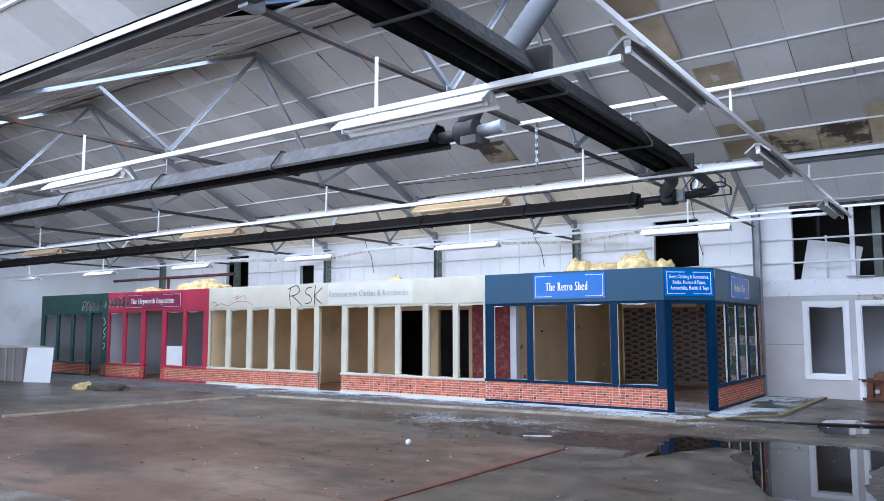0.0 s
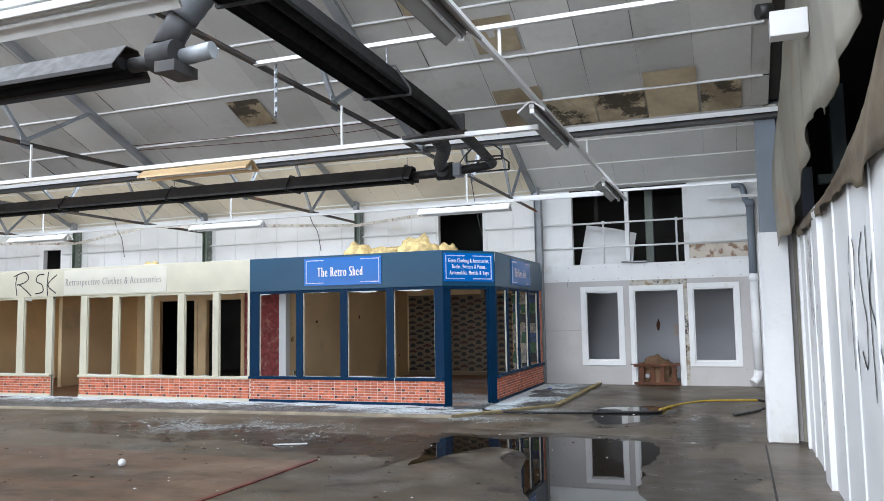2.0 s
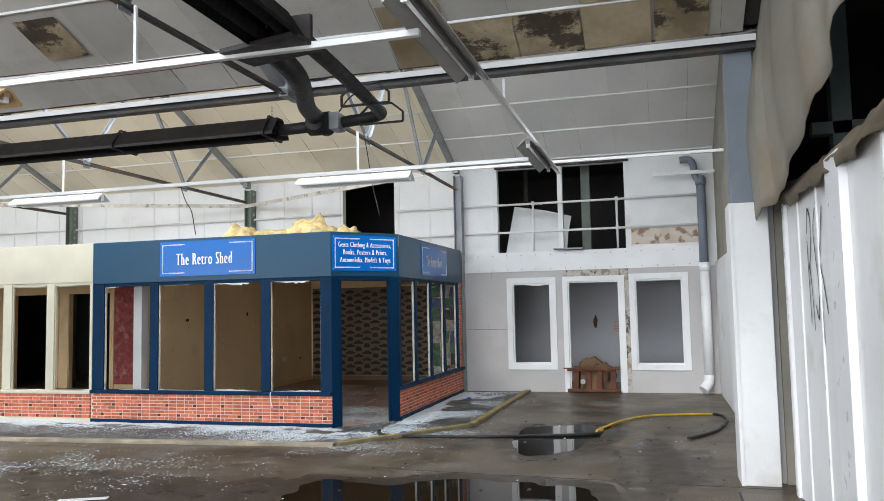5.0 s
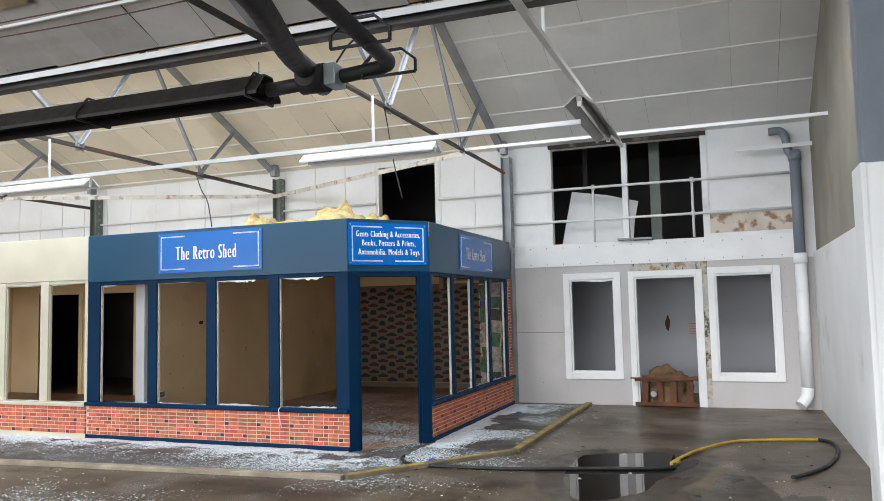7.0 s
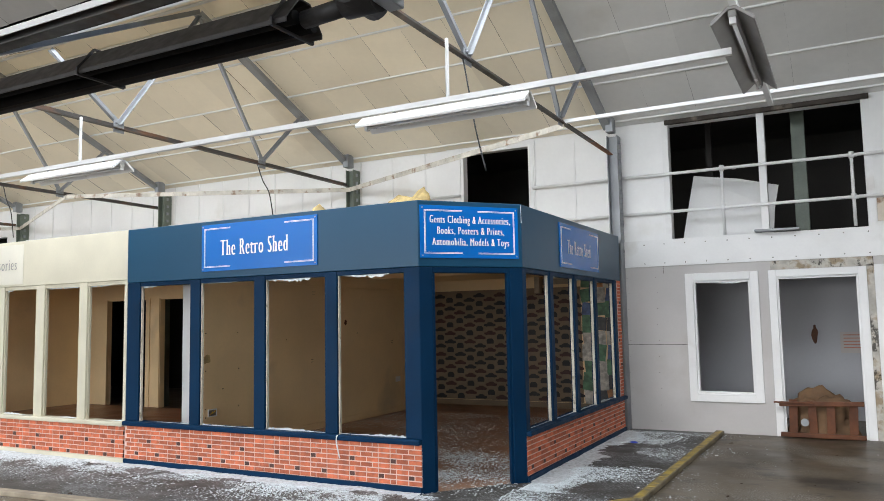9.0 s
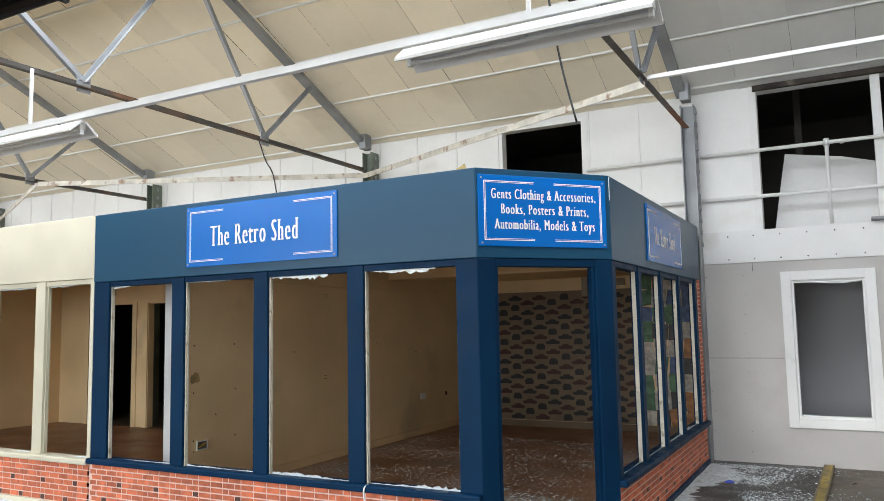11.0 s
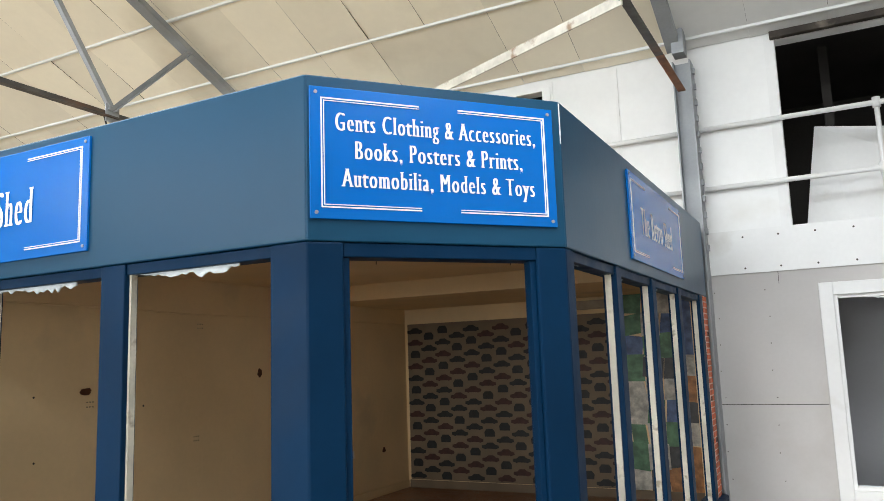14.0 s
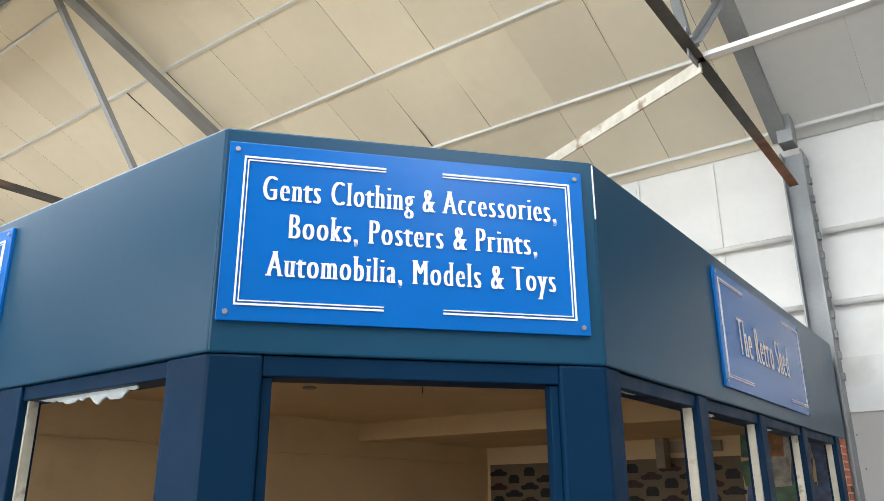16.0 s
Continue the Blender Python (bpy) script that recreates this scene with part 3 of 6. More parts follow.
# wind bracing and rails near the eaves
bm = fresh()
pts = [(-2.95, 13.55, 3.74), (-7.4, 15.6, 3.72), (-11.8, 13.55, 3.74), (-16.2, 15.6, 3.72), (-20.7, 13.55, 3.74)]
brace = thing("wind_brace", "white flat steel wind bracing below the roof", "brace", (-7.4, 15.6, 3.72))
for a, b in zip(pts, pts[1:]):
    bm = fresh()
    bar(bm, a, b, 0.012, 0.07)
    part("strap", bm, STRAPWHITE, brace)
for y, z, x0 in ((13.55, 3.76, -2.95), (4.85, 3.75, -2.95)):
    bm = fresh()
    angle_iron(bm, (x0, y, z), (1.4 if y < V1 else 1.64, y, z), 0.05, 0.008)
    solo("roof_rail", bm, TBAR, "white steel rail between truss and side wall", "rail", (x0, y, z))


# ---- shop fronts ----
def plane_matrix(origin, along):
    """Local x along the front, local y inwards, z up."""
    a = Vector(along).normalized()
    inward = UP.cross(a)
    m = Matrix((a, inward, UP)).transposed().to_4x4()
    m.translation = origin
    return m


M_FRONT = plane_matrix((0, FRONT, 0), (1, 0, 0))
M_SIDE = plane_matrix((SHED_R, 0, 0), (0, 1, 0))
M_DOOR = plane_matrix(CHAMFER_A, CHAMFER_B - CHAMFER_A)
DOOR_W = (CHAMFER_B - CHAMFER_A).length


def lettering(text, height, width, m, depth=0.0015, bold=1.0):
    """Raised condensed letters with thick stems, thin bars and small serifs. They stand on the baseline at the pose m, centred
    over it: local x along the line, local z up, facing local -y. height: of a capital; width: of the whole line."""
    cu = bpy.data.curves.new("lettering", "FONT")
    cu.body, cu.size, cu.offset = text, 1.0, -0.018
    cu.space_character = 1.24
    cu.align_x, cu.resolution_u = "CENTER", 4
    ob = bpy.data.objects.new("lettering", cu)
    scene.collection.objects.link(ob)
    me = bpy.data.meshes.new_from_object(ob.evaluated_get(bpy.context.evaluated_depsgraph_get()))
    bpy.data.objects.remove(ob)
    flat = fresh()
    flat.from_mesh(me)
    bpy.data.meshes.remove(me)
    shapes = [[v.co.xy for v in f.verts] for f in flat.faces]
    fat = 0.058 * bold
    serifs = []
    for e in flat.edges:
        a, b = (v.co for v in e.verts)
        long = abs(a.x - b.x)
        if len(e.link_faces) == 1 and abs(a.y - b.y) < 0.002 and 0.04 < long < 0.16:
            side = 1 if e.link_faces[0].calc_center_median().y > a.y else -1
            x0, x1 = min(a.x, b.x) - fat - 0.045, max(a.x, b.x) + fat + 0.045
            serifs.append([Vector(p) for p in ((x0, a.y), (x1, a.y), (x1, a.y + side * 0.036), (x0, a.y + side * 0.036))])
    xs = [v.co.x for v in flat.verts]
    flat.free()
    mid, wide, tall = (min(xs) + max(xs)) / 2, width / (max(xs) - min(xs)), height / 0.72
    bm = fresh()
    layers = [(shapes, dx, 0.00012 * k) for k, dx in enumerate((-fat, 0.0, fat))] + [(serifs, 0.0, 0.0005)]
    for faces, dx, lift in layers:
        for pts in faces:
            y = -depth - lift
            top = [bm.verts.new(((p.x + dx - mid) * wide, y, p.y * tall)) for p in pts]
            f = bm.faces.new(top)
            f.normal_update()
            if f.normal.y > 0:
                f.normal_flip()
    bm.transform(m)
    return bm


def brick_mesh(name, w, h, d, material):
    bm = fresh()
    c = 0.002
    o = [(-w / 2, -h / 2), (w / 2, -h / 2), (w / 2, h / 2), (-w / 2, h / 2)]
    i = [(-w / 2 + c, -h / 2 + c), (w / 2 - c, -h / 2 + c), (w / 2 - c, h / 2 - c), (-w / 2 + c, h / 2 - c)]
    a = [bm.verts.new((x, 0, z)) for x, z in o]
    b = [bm.verts.new((x, -d, z)) for x, z in i]
    for k in range(4):
        bm.faces.new((a[k], a[(k + 1) % 4], b[(k + 1) % 4], b[k]))
    bm.faces.new(b)
    me = bpy.data.meshes.new(name)
    bm.to_mesh(me)
    bm.free()
    me.materials.append(material)
    return me


BL, BH = 0.128, 0.0445
BRICKS = {(half, dark): brick_mesh("brick", (BL / 2 if half else BL) - 0.009, BH - 0.009, 0.004, BRICK_DARK if dark else BRICK)
          for half in (0, 1) for dark in (0, 1)}
PIECES = []


def brick_panel(t, m, u0, u1, z0, z1, single, depth=0.03):
    bm = fresh()
    box(bm, u0, u1, 0.006, 0.006 + depth, z0, z1, m=m)
    panel = part("brick_panel", bm, MORTAR, t, "panel printed with orange red brickwork")
    joined = {0: fresh(), 1: fresh()}
    rows = int((z1 - z0) / BH)
    h = (z1 - z0) / rows
    for j in range(rows):
        course = (rows - 1 - j) % 9
        cycle = {3: (0, 0, 0, 2), 6: (0, 0, 2), 8: (0, 2, 0, 0, 1)}.get(course, (0, 0, 0, 1) if course % 2 else (0, 0, 0, 0, 1))
        u = math.floor(u0 / BL) * BL - (BL / 2 if j % 2 else 0)
        k = 0
        while u < u1 - 0.02:
            kind = cycle[k % len(cycle)]
            step = BL / 2 if kind else BL
            k += 1
            a, b = max(u, u0), min(u + step, u1)
            if u1 - b < 0.035:
                b = u1
            if b - a > 0.03:
                half = (b - a) < BL * 0.75
                dark = kind == 2
                c = (a + b) / 2
                if single:
                    PIECES.append((BRICKS[half, dark], panel, m @ pose(c, 0.006, z0 + h * (j + 0.5)) @ Matrix.Diagonal((min(1.3, max(0.7, (b - a) / (BL / 2 if half else BL))), 1, 1, 1))))
                else:
                    box(joined[dark], a + 0.006, b - 0.006, 0.002, 0.0065, z0 + h * j + 0.0055, z0 + h * (j + 1) - 0.0055, m=m)
            u += step
    for dark, jb in joined.items():
        if single:
            jb.free()
        else:
            part("bricks", jb, BRICK_DARK if dark else BRICK_J, panel, kind="stuff")
    return panel


def jagged(bm, m, u0, u1, z, up, depth, r, n=14, tall=0.05):
    """A broken edge of glass along a rebate."""
    pts = []
    for k in range(n + 1):
        u = u0 + (u1 - u0) * k / n
        swell = max(0.0, 0.35 + 1.3 * noise.noise((u * 2.3, z * 3, m.translation.x)))
        hgt = tall * swell * (0.25 + 0.75 * r.random()) * (1.0 if up > 0 else 0.7)
        pts.append((u, hgt))
    for (a, ha), (b, hb) in zip(pts, pts[1:]):
        vs = [bm.verts.new(m @ Vector(p)) for p in ((a, depth, z), (b, depth, z), (b, depth, z + up * hb), (a, depth, z + up * ha))]
        bm.faces.new(vs)
        vs = [bm.verts.new(m @ Vector(p)) for p in ((a, depth + 0.006, z), (a, depth + 0.006, z + up * ha), (b, depth + 0.006, z + up * hb), (b, depth + 0.006, z))]
        bm.faces.new(vs)


def shopfront(t, m, u0, u1, posts, doors, paint, fascia_paint, z, single=False, bead=BEADWOOD, ends=(0.0, 0.0), bricks=True, post_label=""):
    """A front from u0 to u1: fascia, posts, sill, head, printed bricks, skirting. posts: (a, b) along u. doors: clear spans."""
    zs, zh, zt = z                                                  # sill, head, top
    bm = fresh()
    box(bm, u0, u1, 0.0, 0.09, zh, zt, 0.006, m)
    part("fascia", bm, fascia_paint, t, "flat painted fascia board")
    for a, b in posts:
        bm = fresh()
        by_door = any(abs(a - e) < 0.02 or abs(b - e) < 0.02 for d in doors for e in d)
        box(bm, a, b, 0.004, 0.075, 0.0 if by_door else zs, zh - 0.001, 0.006, m)
        part("post", bm, paint, t, post_label)
    edges = [u0] + [e for d in doors for e in d] + [u1]
    runs = list(zip(edges[::2], edges[1::2]))
    r = random.Random(int(abs(u0) * 10))
    for a, b in runs:
        if b - a < 0.3:
            continue
        bm = fresh()
        box(bm, a, b, -0.045, 0.12, zs - 0.05, zs, 0.012, m)
        part("sill", bm, paint, t)
        bm = fresh()
        box(bm, a, b, -0.018, 0.03, 0.0, 0.06, 0.004, m)
        part("skirting", bm, paint, t)
        brick_panel(t, m, a, b, 0.06, zs - 0.05, single)
        bm = fresh()
        box(bm, a, b, 0.015, 0.1, zh - 0.045, zh - 0.002, 0.003, m)
        part("head_rail", bm, paint, t)
    cuts = [(a, b) for a, b in posts]
    for (a0, a1), (b0, b1) in zip(cuts, cuts[1:]):
        if any(a1 < (d0 + d1) / 2 < b0 for d0, d1 in doors) or b0 - a1 < 0.2:
            continue
        bm = fresh()
        box(bm, a1, a1 + 0.011, 0.03, 0.06, zs, zh - 0.045, 0, m)
        part("glazing_bead", bm, bead, t)
        bm = fresh()
        box(bm, b0 - 0.011, b0, 0.03, 0.06, zs, zh - 0.045, 0, m)
        part("glazing_bead", bm, bead, t)
        bm = fresh()
        jagged(bm, m, a1 + 0.02, b0 - 0.02, zs, 1, 0.042, r, 40, 0.026)
        part("glass_shards", bm, GLASSBIT, t, "broken glass left in the rebate", kind="stuff")
        bm = fresh()
        jagged(bm, m, a1 + 0.02, a1 + 0.02 + (b0 - a1) * r.uniform(0.15, 0.9), zh - 0.045, -1, 0.042, r, 26, 0.06)
        part("glass_shards", bm, GLASSBIT, t, "broken glass left in the rebate", kind="stuff")


def sign(t, m, u0, u1, z0, z1, board, corner=0.33, thick=0.012, line=SIGNWHITE, out=0.0):
    """A sign board with a thin inner border, open in the middle above and below."""
    bm = fresh()
    box(bm, u0, u1, -thick - out, -0.0005 - out, z0, z1, 0.002, m)
    s = part("sign_board", bm, board, t, "bright blue sign with white lettering" if board is SIGNBLUE else "")
    bm = fresh()
    d = 0.04
    gap = (u1 - u0) * corner
    y0, y1 = -thick - 0.003 - out, -thick - 0.0003 - out
    for side in (0, 1):
        for off, w in ((0.0, 0.005), (0.01, 0.003)):
            e = d + off
            a, b = ((u0 + e, u0 + d + gap), (u1 - d - gap, u1 - e))[side]
            for za in (z0 + e, z1 - e - w):
                box(bm, a, b, y0, y1, za, za + w, 0, m)
            ua = (u0 + e, u1 - e - w)[side]
            box(bm, ua, ua + w, y0, y1, z0 + e + w, z1 - e - w, 0, m)
        part("border", bm, line, s)
        bm = fresh()
    bm.free()
    for ua in (u0 + 0.022, u1 - 0.022):
        for za in (z0 + 0.022, z1 - 0.022):
            c = m @ Vector((ua, y1, za))
            n = m.to_3x3() @ Vector((0, -1, 0))
            bm = fresh()
            pipe(bm, [c, c + n * 0.004], 0.007, 8)
            part("screw", bm, GALV, s)
    return s


def strokes(bm, m, lines, w=0.02, out=0.003):
    """Flat sprayed strokes through (u, z) points, on the plane m."""
    for pts in lines:
        cs = curve_points([(u, 0, z) for u, z in pts], 6)
        for a, b in zip(cs, cs[1:]):
            d = (b - a)
            if d.length < 1e-5:
                continue
            s = Vector((-d.z, 0, d.x)).normalized() * w / 2
            e = d.normalized() * w * 0.3
            q = [a - e + s, a - e - s, b + e - s, b + e + s]
            bm.faces.new([bm.verts.new(m @ (p + Vector((0, -out, 0)))) for p in q])
    return bm


# blue corner shop
blue = thing("corner_shop", "navy blue timber corner shop with broken windows and brick panels", "shop", (-5.2, 13.4, 0), "shop units")
Z_BLUE = (0.475, 2.012, SHED_TOP)
FRONT_POSTS = [(-7.388, -7.19), (-6.41, -6.27), (-5.515, -5.375), (-4.625, -4.485), (-3.735, -3.57)]
shopfront(blue, M_FRONT, SHED_L, CHAMFER_A.x, FRONT_POSTS, [], NAVY, NAVY_FASCIA, Z_BLUE, True, post_label="navy painted window post")
SIDE_POSTS = [(12.0, 12.1), (12.76, 12.86), (13.55, 13.65), (14.34, 14.44), (15.2, 15.33)]
shopfront(blue, M_SIDE, CHAMFER_B.y, 15.52, SIDE_POSTS, [], NAVY, NAVY_FASCIA, Z_BLUE, True, post_label="navy painted window post")
brick_panel(blue, M_SIDE, 15.34, 15.52, 0.46, 2.012, False)
bm = fresh()
box(bm, 0, DOOR_W, 0, 0.09, 2.012, SHED_TOP, 0.006, M_DOOR)
part("fascia", bm, NAVY_FASCIA, blue, "flat painted fascia board")
for a, b in ((0.0, 0.135), (DOOR_W - 0.135, DOOR_W)):
    bm = fresh()
    box(bm, a, b, 0.003, 0.12, 0, 2.011, 0.008, M_DOOR)
    part("door_post", bm, NAVY, blue, "thick navy door post")
bm = fresh()
box(bm, 0.135, DOOR_W - 0.135, 0.01, 0.11, 1.958, 2.01, 0.004, M_DOOR)
part("door_head", bm, NAVY, blue)
bm = fresh()
for u in (0.135, DOOR_W - 0.16):
    box(bm, u, u + 0.025, 0.02, 0.06, 0, 1.957, 0.003, M_DOOR)
part("door_stop", bm, NAVY, blue)
bm = fresh()
vs = [bm.verts.new((x, y, SHED_TOP - 0.06)) for x, y in ((SHED_L, FRONT + 0.09), (-3.7, FRONT + 0.09), (SHED_R - 0.1, 12.1), (SHED_R - 0.1, BACK - 0.2), (SHED_L, BACK - 0.2))]
f = bm.faces.new(vs)
got = bmesh.ops.extrude_face_region(bm, geom=[f])
bmesh.ops.translate(bm, verts=[v for v in got["geom"] if isinstance(v, bmesh.types.BMVert)], vec=(0, 0, 0.03))
part("flat_roof", bm, TIMBER, blue)
bm = fresh()
box(bm, DOOR_W - 0.0015, DOOR_W + 0.002, -0.002, 0.002, 2.44, SHED_TOP - 0.01, 0, M_DOOR)
part("corner_strip", bm, WHITE_CLEAN, blue, "bare white edge of the fascia corner")
s = sign(blue, M_FRONT, -6.23, -4.7, 2.085, 2.58, SIGNBLUE, 0.24)
part("lettering", lettering("The Retro Shed", 0.178, 0.885, M_FRONT @ pose(-5.51, -0.014, 2.242)), SIGNWHITE, s)
s = sign(blue, M_SIDE, 13.07, 14.52, 2.075, 2.56, SIGNBLUE, 0.24)
part("lettering", lettering("The Retro Shed", 0.172, 0.84, M_SIDE @ pose(13.73, -0.014, 2.23)), SIGNWHITE, s)
s = sign(blue, M_DOOR, 0.013, DOOR_W - 0.042, 2.09, 2.575, SIGNBLUE, 0.38)
for line, width, u, z in (("Gents Clothing & Accessories,", 0.81, 0.514, 2.4135), ("Books, Posters & Prints,", 0.675, 0.519, 2.311), ("Automobilia, Models & Toys", 0.775, 0.519, 2.207)):
    part("lettering", lettering(line, 0.073, width, M_DOOR @ pose(u, -0.014, z)), SIGNWHITE, s)

# cream, red and green shops
cream = thing("cream_shop", "long cream shop unit with black graffiti and empty windows", "shop", (-11.9, 13.4, 0), "shop units")
CP = [(-16.43, -16.39), (-15.69, -15.52), (-14.85, -14.67), (-14.01, -13.82), (-13.18, -13.0), (-12.37, -12.2), (-11.45, -11.28), (-10.62, -10.47), (-9.81, -9.67), (-9.03, -8.87), (-8.22, -8.08), (-7.44, -7.391)]
shopfront(cream, M_FRONT, -16.43, SHED_L, CP, [(-12.2, -11.45)], CREAM, CREAM, (0.46, 2.05, 2.62), bead=CREAM)
bm = fresh()
box(bm, -11.9, -9.29, -0.006, -0.0005, 2.08, 2.58, 0, M_FRONT)
s = part("sign_board", bm, mat("pale_sign_paint", (0.68, 0.65, 0.55), 0.5, var=0.05), cream, "pale sign with faded lettering")
part("lettering", lettering("Retrospective Clothes & Accessories", 0.15, 2.42, M_FRONT @ pose(-10.63, -0.008, 2.26), bold=0.6), SIGNGREY, s)
for letter in ([[(-13.2, 2.1), (-13.24, 2.35), (-13.2, 2.53)], [(-13.3, 2.5), (-13.0, 2.58), (-12.88, 2.46), (-13.0, 2.36), (-13.2, 2.32)], [(-13.15, 2.33), (-12.95, 2.2), (-12.8, 2.08)]],
               [[(-12.45, 2.52), (-12.62, 2.5), (-12.66, 2.38), (-12.5, 2.3), (-12.48, 2.16), (-12.68, 2.12)]],
               [[(-12.33, 2.56), (-12.36, 2.3), (-12.34, 2.08)], [(-12.1, 2.5), (-12.34, 2.3), (-12.12, 2.12)]]):
    bm = fresh()
    strokes(bm, M_FRONT, letter, 0.025)
    part("graffiti", bm, INK, cream, "black sprayed graffiti letter")
for line in ([(-16.2, 2.1), (-15.9, 2.18), (-15.6, 2.12), (-15.3, 2.22), (-14.9, 2.22), (-14.6, 2.12)], [(-15.4, 2.33), (-15.2, 2.38), (-15.3, 2.28), (-15.0, 2.38), (-14.9, 2.3)], [(-16.3, 2.2), (-16.15, 2.22), (-16.1, 2.14)]):
    bm = fresh()
    strokes(bm, M_FRONT, [line], 0.018)
    part("graffiti", bm, REDINK, cream, "faded red sprayed scribble")
red = thing("red_shop", "crimson shop unit with brick panels and white graffiti", "shop", (-18.9, 13.4, 0), "shop units")
RP = [(-21.38, -21.32), (-20.54, -20.4), (-19.6, -19.4), (-18.56, -18.37), (-17.57, -17.43), (-16.66, -16.435)]
shopfront(red, M_FRONT, -21.39, -16.435, RP, [(-19.4, -18.56)], RED, RED, (0.44, 2.03, 2.62), bead=RED)
bm = fresh()
box(bm, -18.36, -17.6, 0.05, 0.07, 0.45, 1.0, 0, M_FRONT)
part("boarding", bm, WHITE, red, "white board closing half a window")
s = sign(red, M_FRONT, -20.45, -17.65, 2.1, 2.55, SIGNRED, 0.3)
part("lettering", lettering("The Hepworth Emporium", 0.17, 2.1, M_FRONT @ pose(-19.08, -0.014, 2.25)), SIGNWHITE, s)
green = thing("green_shop", "dark green shop unit with white graffiti", "shop", (-23.4, 13.4, 0), "shop units")
GP = [(-25.45, -25.24), (-24.44, -24.3), (-23.52, -23.37), (-22.59, -22.35), (-21.7, -21.395)]
shopfront(green, M_FRONT, -25.45, -21.395, GP, [(-22.35, -21.7)], GREEN, GREEN, (0.44, 2.0, 2.62), bead=GREEN)
for t, u, zc, k in ((red, -21.0, 2.3, 0.9), (green, -22.3, 2.22, 0.8)):
    bm = fresh()
    r = random.Random(int(k * 10))
    ls = []
    for q in range(5):
        c = u - 0.45 + q * 0.22
        ls.append([(c - 0.1, zc - 0.12), (c - 0.05 + 0.05 * r.random(), zc + 0.14), (c + 0.1, zc + 0.1 * r.random()), (c - 0.02, zc - 0.05), (c + 0.13, zc - 0.13 * r.random())])
    strokes(bm, M_FRONT, ls, 0.06)
    part("graffiti", bm, SIGNWHITE, t, "white sprayed graffiti tag")
bm = fresh()
strokes(bm, M_FRONT, [[(-21.6, 1.85), (-21.5, 1.7), (-21.6, 1.6)], [(-21.45, 1.55), (-21.6, 1.4), (-21.48, 1.3), (-21.58, 1.2)], [(-21.6, 1.05), (-21.47, 1.0), (-21.58, 0.85)]], 0.03, 0.004)
part("graffiti", bm, SIGNWHITE, green, "white sprayed graffiti tag")

# ---- inside the shops ----
ROOM_B = 17.7
bm = fresh()
holed(bm, "y", -7.12, -6.99, 11.932, ROOM_B, 0.0, 2.36)
tagged(solo("wall_shop_side", bm, BEIGE, "beige plaster partition inside the corner shop", "wall"), kind="structure")
bm = fresh()
box(bm, -7.13, -6.982, 11.78, 11.93, 0, 2.3, 0.004)
tagged(solo("trim", bm, WHITE, "white end cap of the partition", "trim"), kind="structure")
bm = fresh()
holed(bm, "x", ROOM_B, ROOM_B + 0.1, -7.1, -2.93, 0.0, 2.4)
tagged(solo("wall_shop_rear", bm, BEIGE, "rear wall of the corner shop", "wall"), kind="structure")
bm = fresh()
holed(bm, "y", -3.03, -2.95, 15.56, ROOM_B, 0.0, 2.4)
tagged(solo("wall_shop_east", bm, BEIGE, "inner side wall behind the corner shop", "wall"), kind="structure")
bm = fresh()
for zc in (2.36, 2.4):
    bm.faces.new([bm.verts.new((x, y, zc)) for x, y in ((-7.1, FRONT + 0.1), (-3.7, FRONT + 0.1), (-2.99, 12.1), (-2.99, 15.5), (-7.1, 15.5))])
box(bm, -7.1, -2.95, 15.5, 15.75, 2.2, 2.4)
box(bm, -7.1, -2.95, 15.75, ROOM_B, 2.24, 2.4)
tagged(solo("ceiling_shop", bm, BEIGE, "beige shop ceiling with a dropped bulkhead", "ceiling"), kind="structure")
bm = fresh()
vs = [bm.verts.new((x, y, 0.008)) for x, y in ((-7.0, FRONT + 0.04), (-3.55, FRONT + 0.04), (SHED_R - 0.03, 12.02), (SHED_R - 0.05, 15.5), (-2.99, ROOM_B), (-7.0, ROOM_B))]
bm.faces.new(vs)
tagged(solo("floor_shop", bm, SHOPFLOOR, "brown shop floor strewn with broken glass", "floor"), kind="structure")
bm = fresh()
box(bm, -6.96, -3.04, ROOM_B - 0.02, ROOM_B - 0.001, 0.008, 0.1, 0.003)
tagged(solo("baseboard", bm, PAPER, "dull brown skirting below the wallpaper", "baseboard"), kind="structure")
bm = fresh()
box(bm, -6.989, -6.97, 11.935, ROOM_B - 0.02, 0.008, 0.1, 0.003)
tagged(solo("baseboard", bm, BEIGE, "beige painted skirting board", "baseboard"), kind="structure")

# car wallpaper: paper, then the printed shapes as thin sheets
bm = fresh()
box(bm, -6.95, -4.15, ROOM_B - 0.004, ROOM_B - 0.0005, 0.105, 2.05)
paper = solo("wallpaper", bm, PAPER, "wallpaper printed with rows of red and dark cars", "wallpaper", (-5.5, ROOM_B - 0.002, 0.105))


def car_shape(bm, c, s, y):
    pts = [(-1, -0.22), (-0.98, 0.05), (-0.55, 0.12), (-0.3, 0.34), (0.3, 0.36), (0.6, 0.14), (0.98, 0.04), (1, -0.22), (0.75, -0.3), (0.6, -0.36), (0.45, -0.3), (-0.45, -0.3), (-0.6, -0.36), (-0.75, -0.3)]
    bm.faces.new([bm.verts.new((c[0] + u * s * 0.14, y, c[1] + v * s * 0.14)) for u, v in pts])


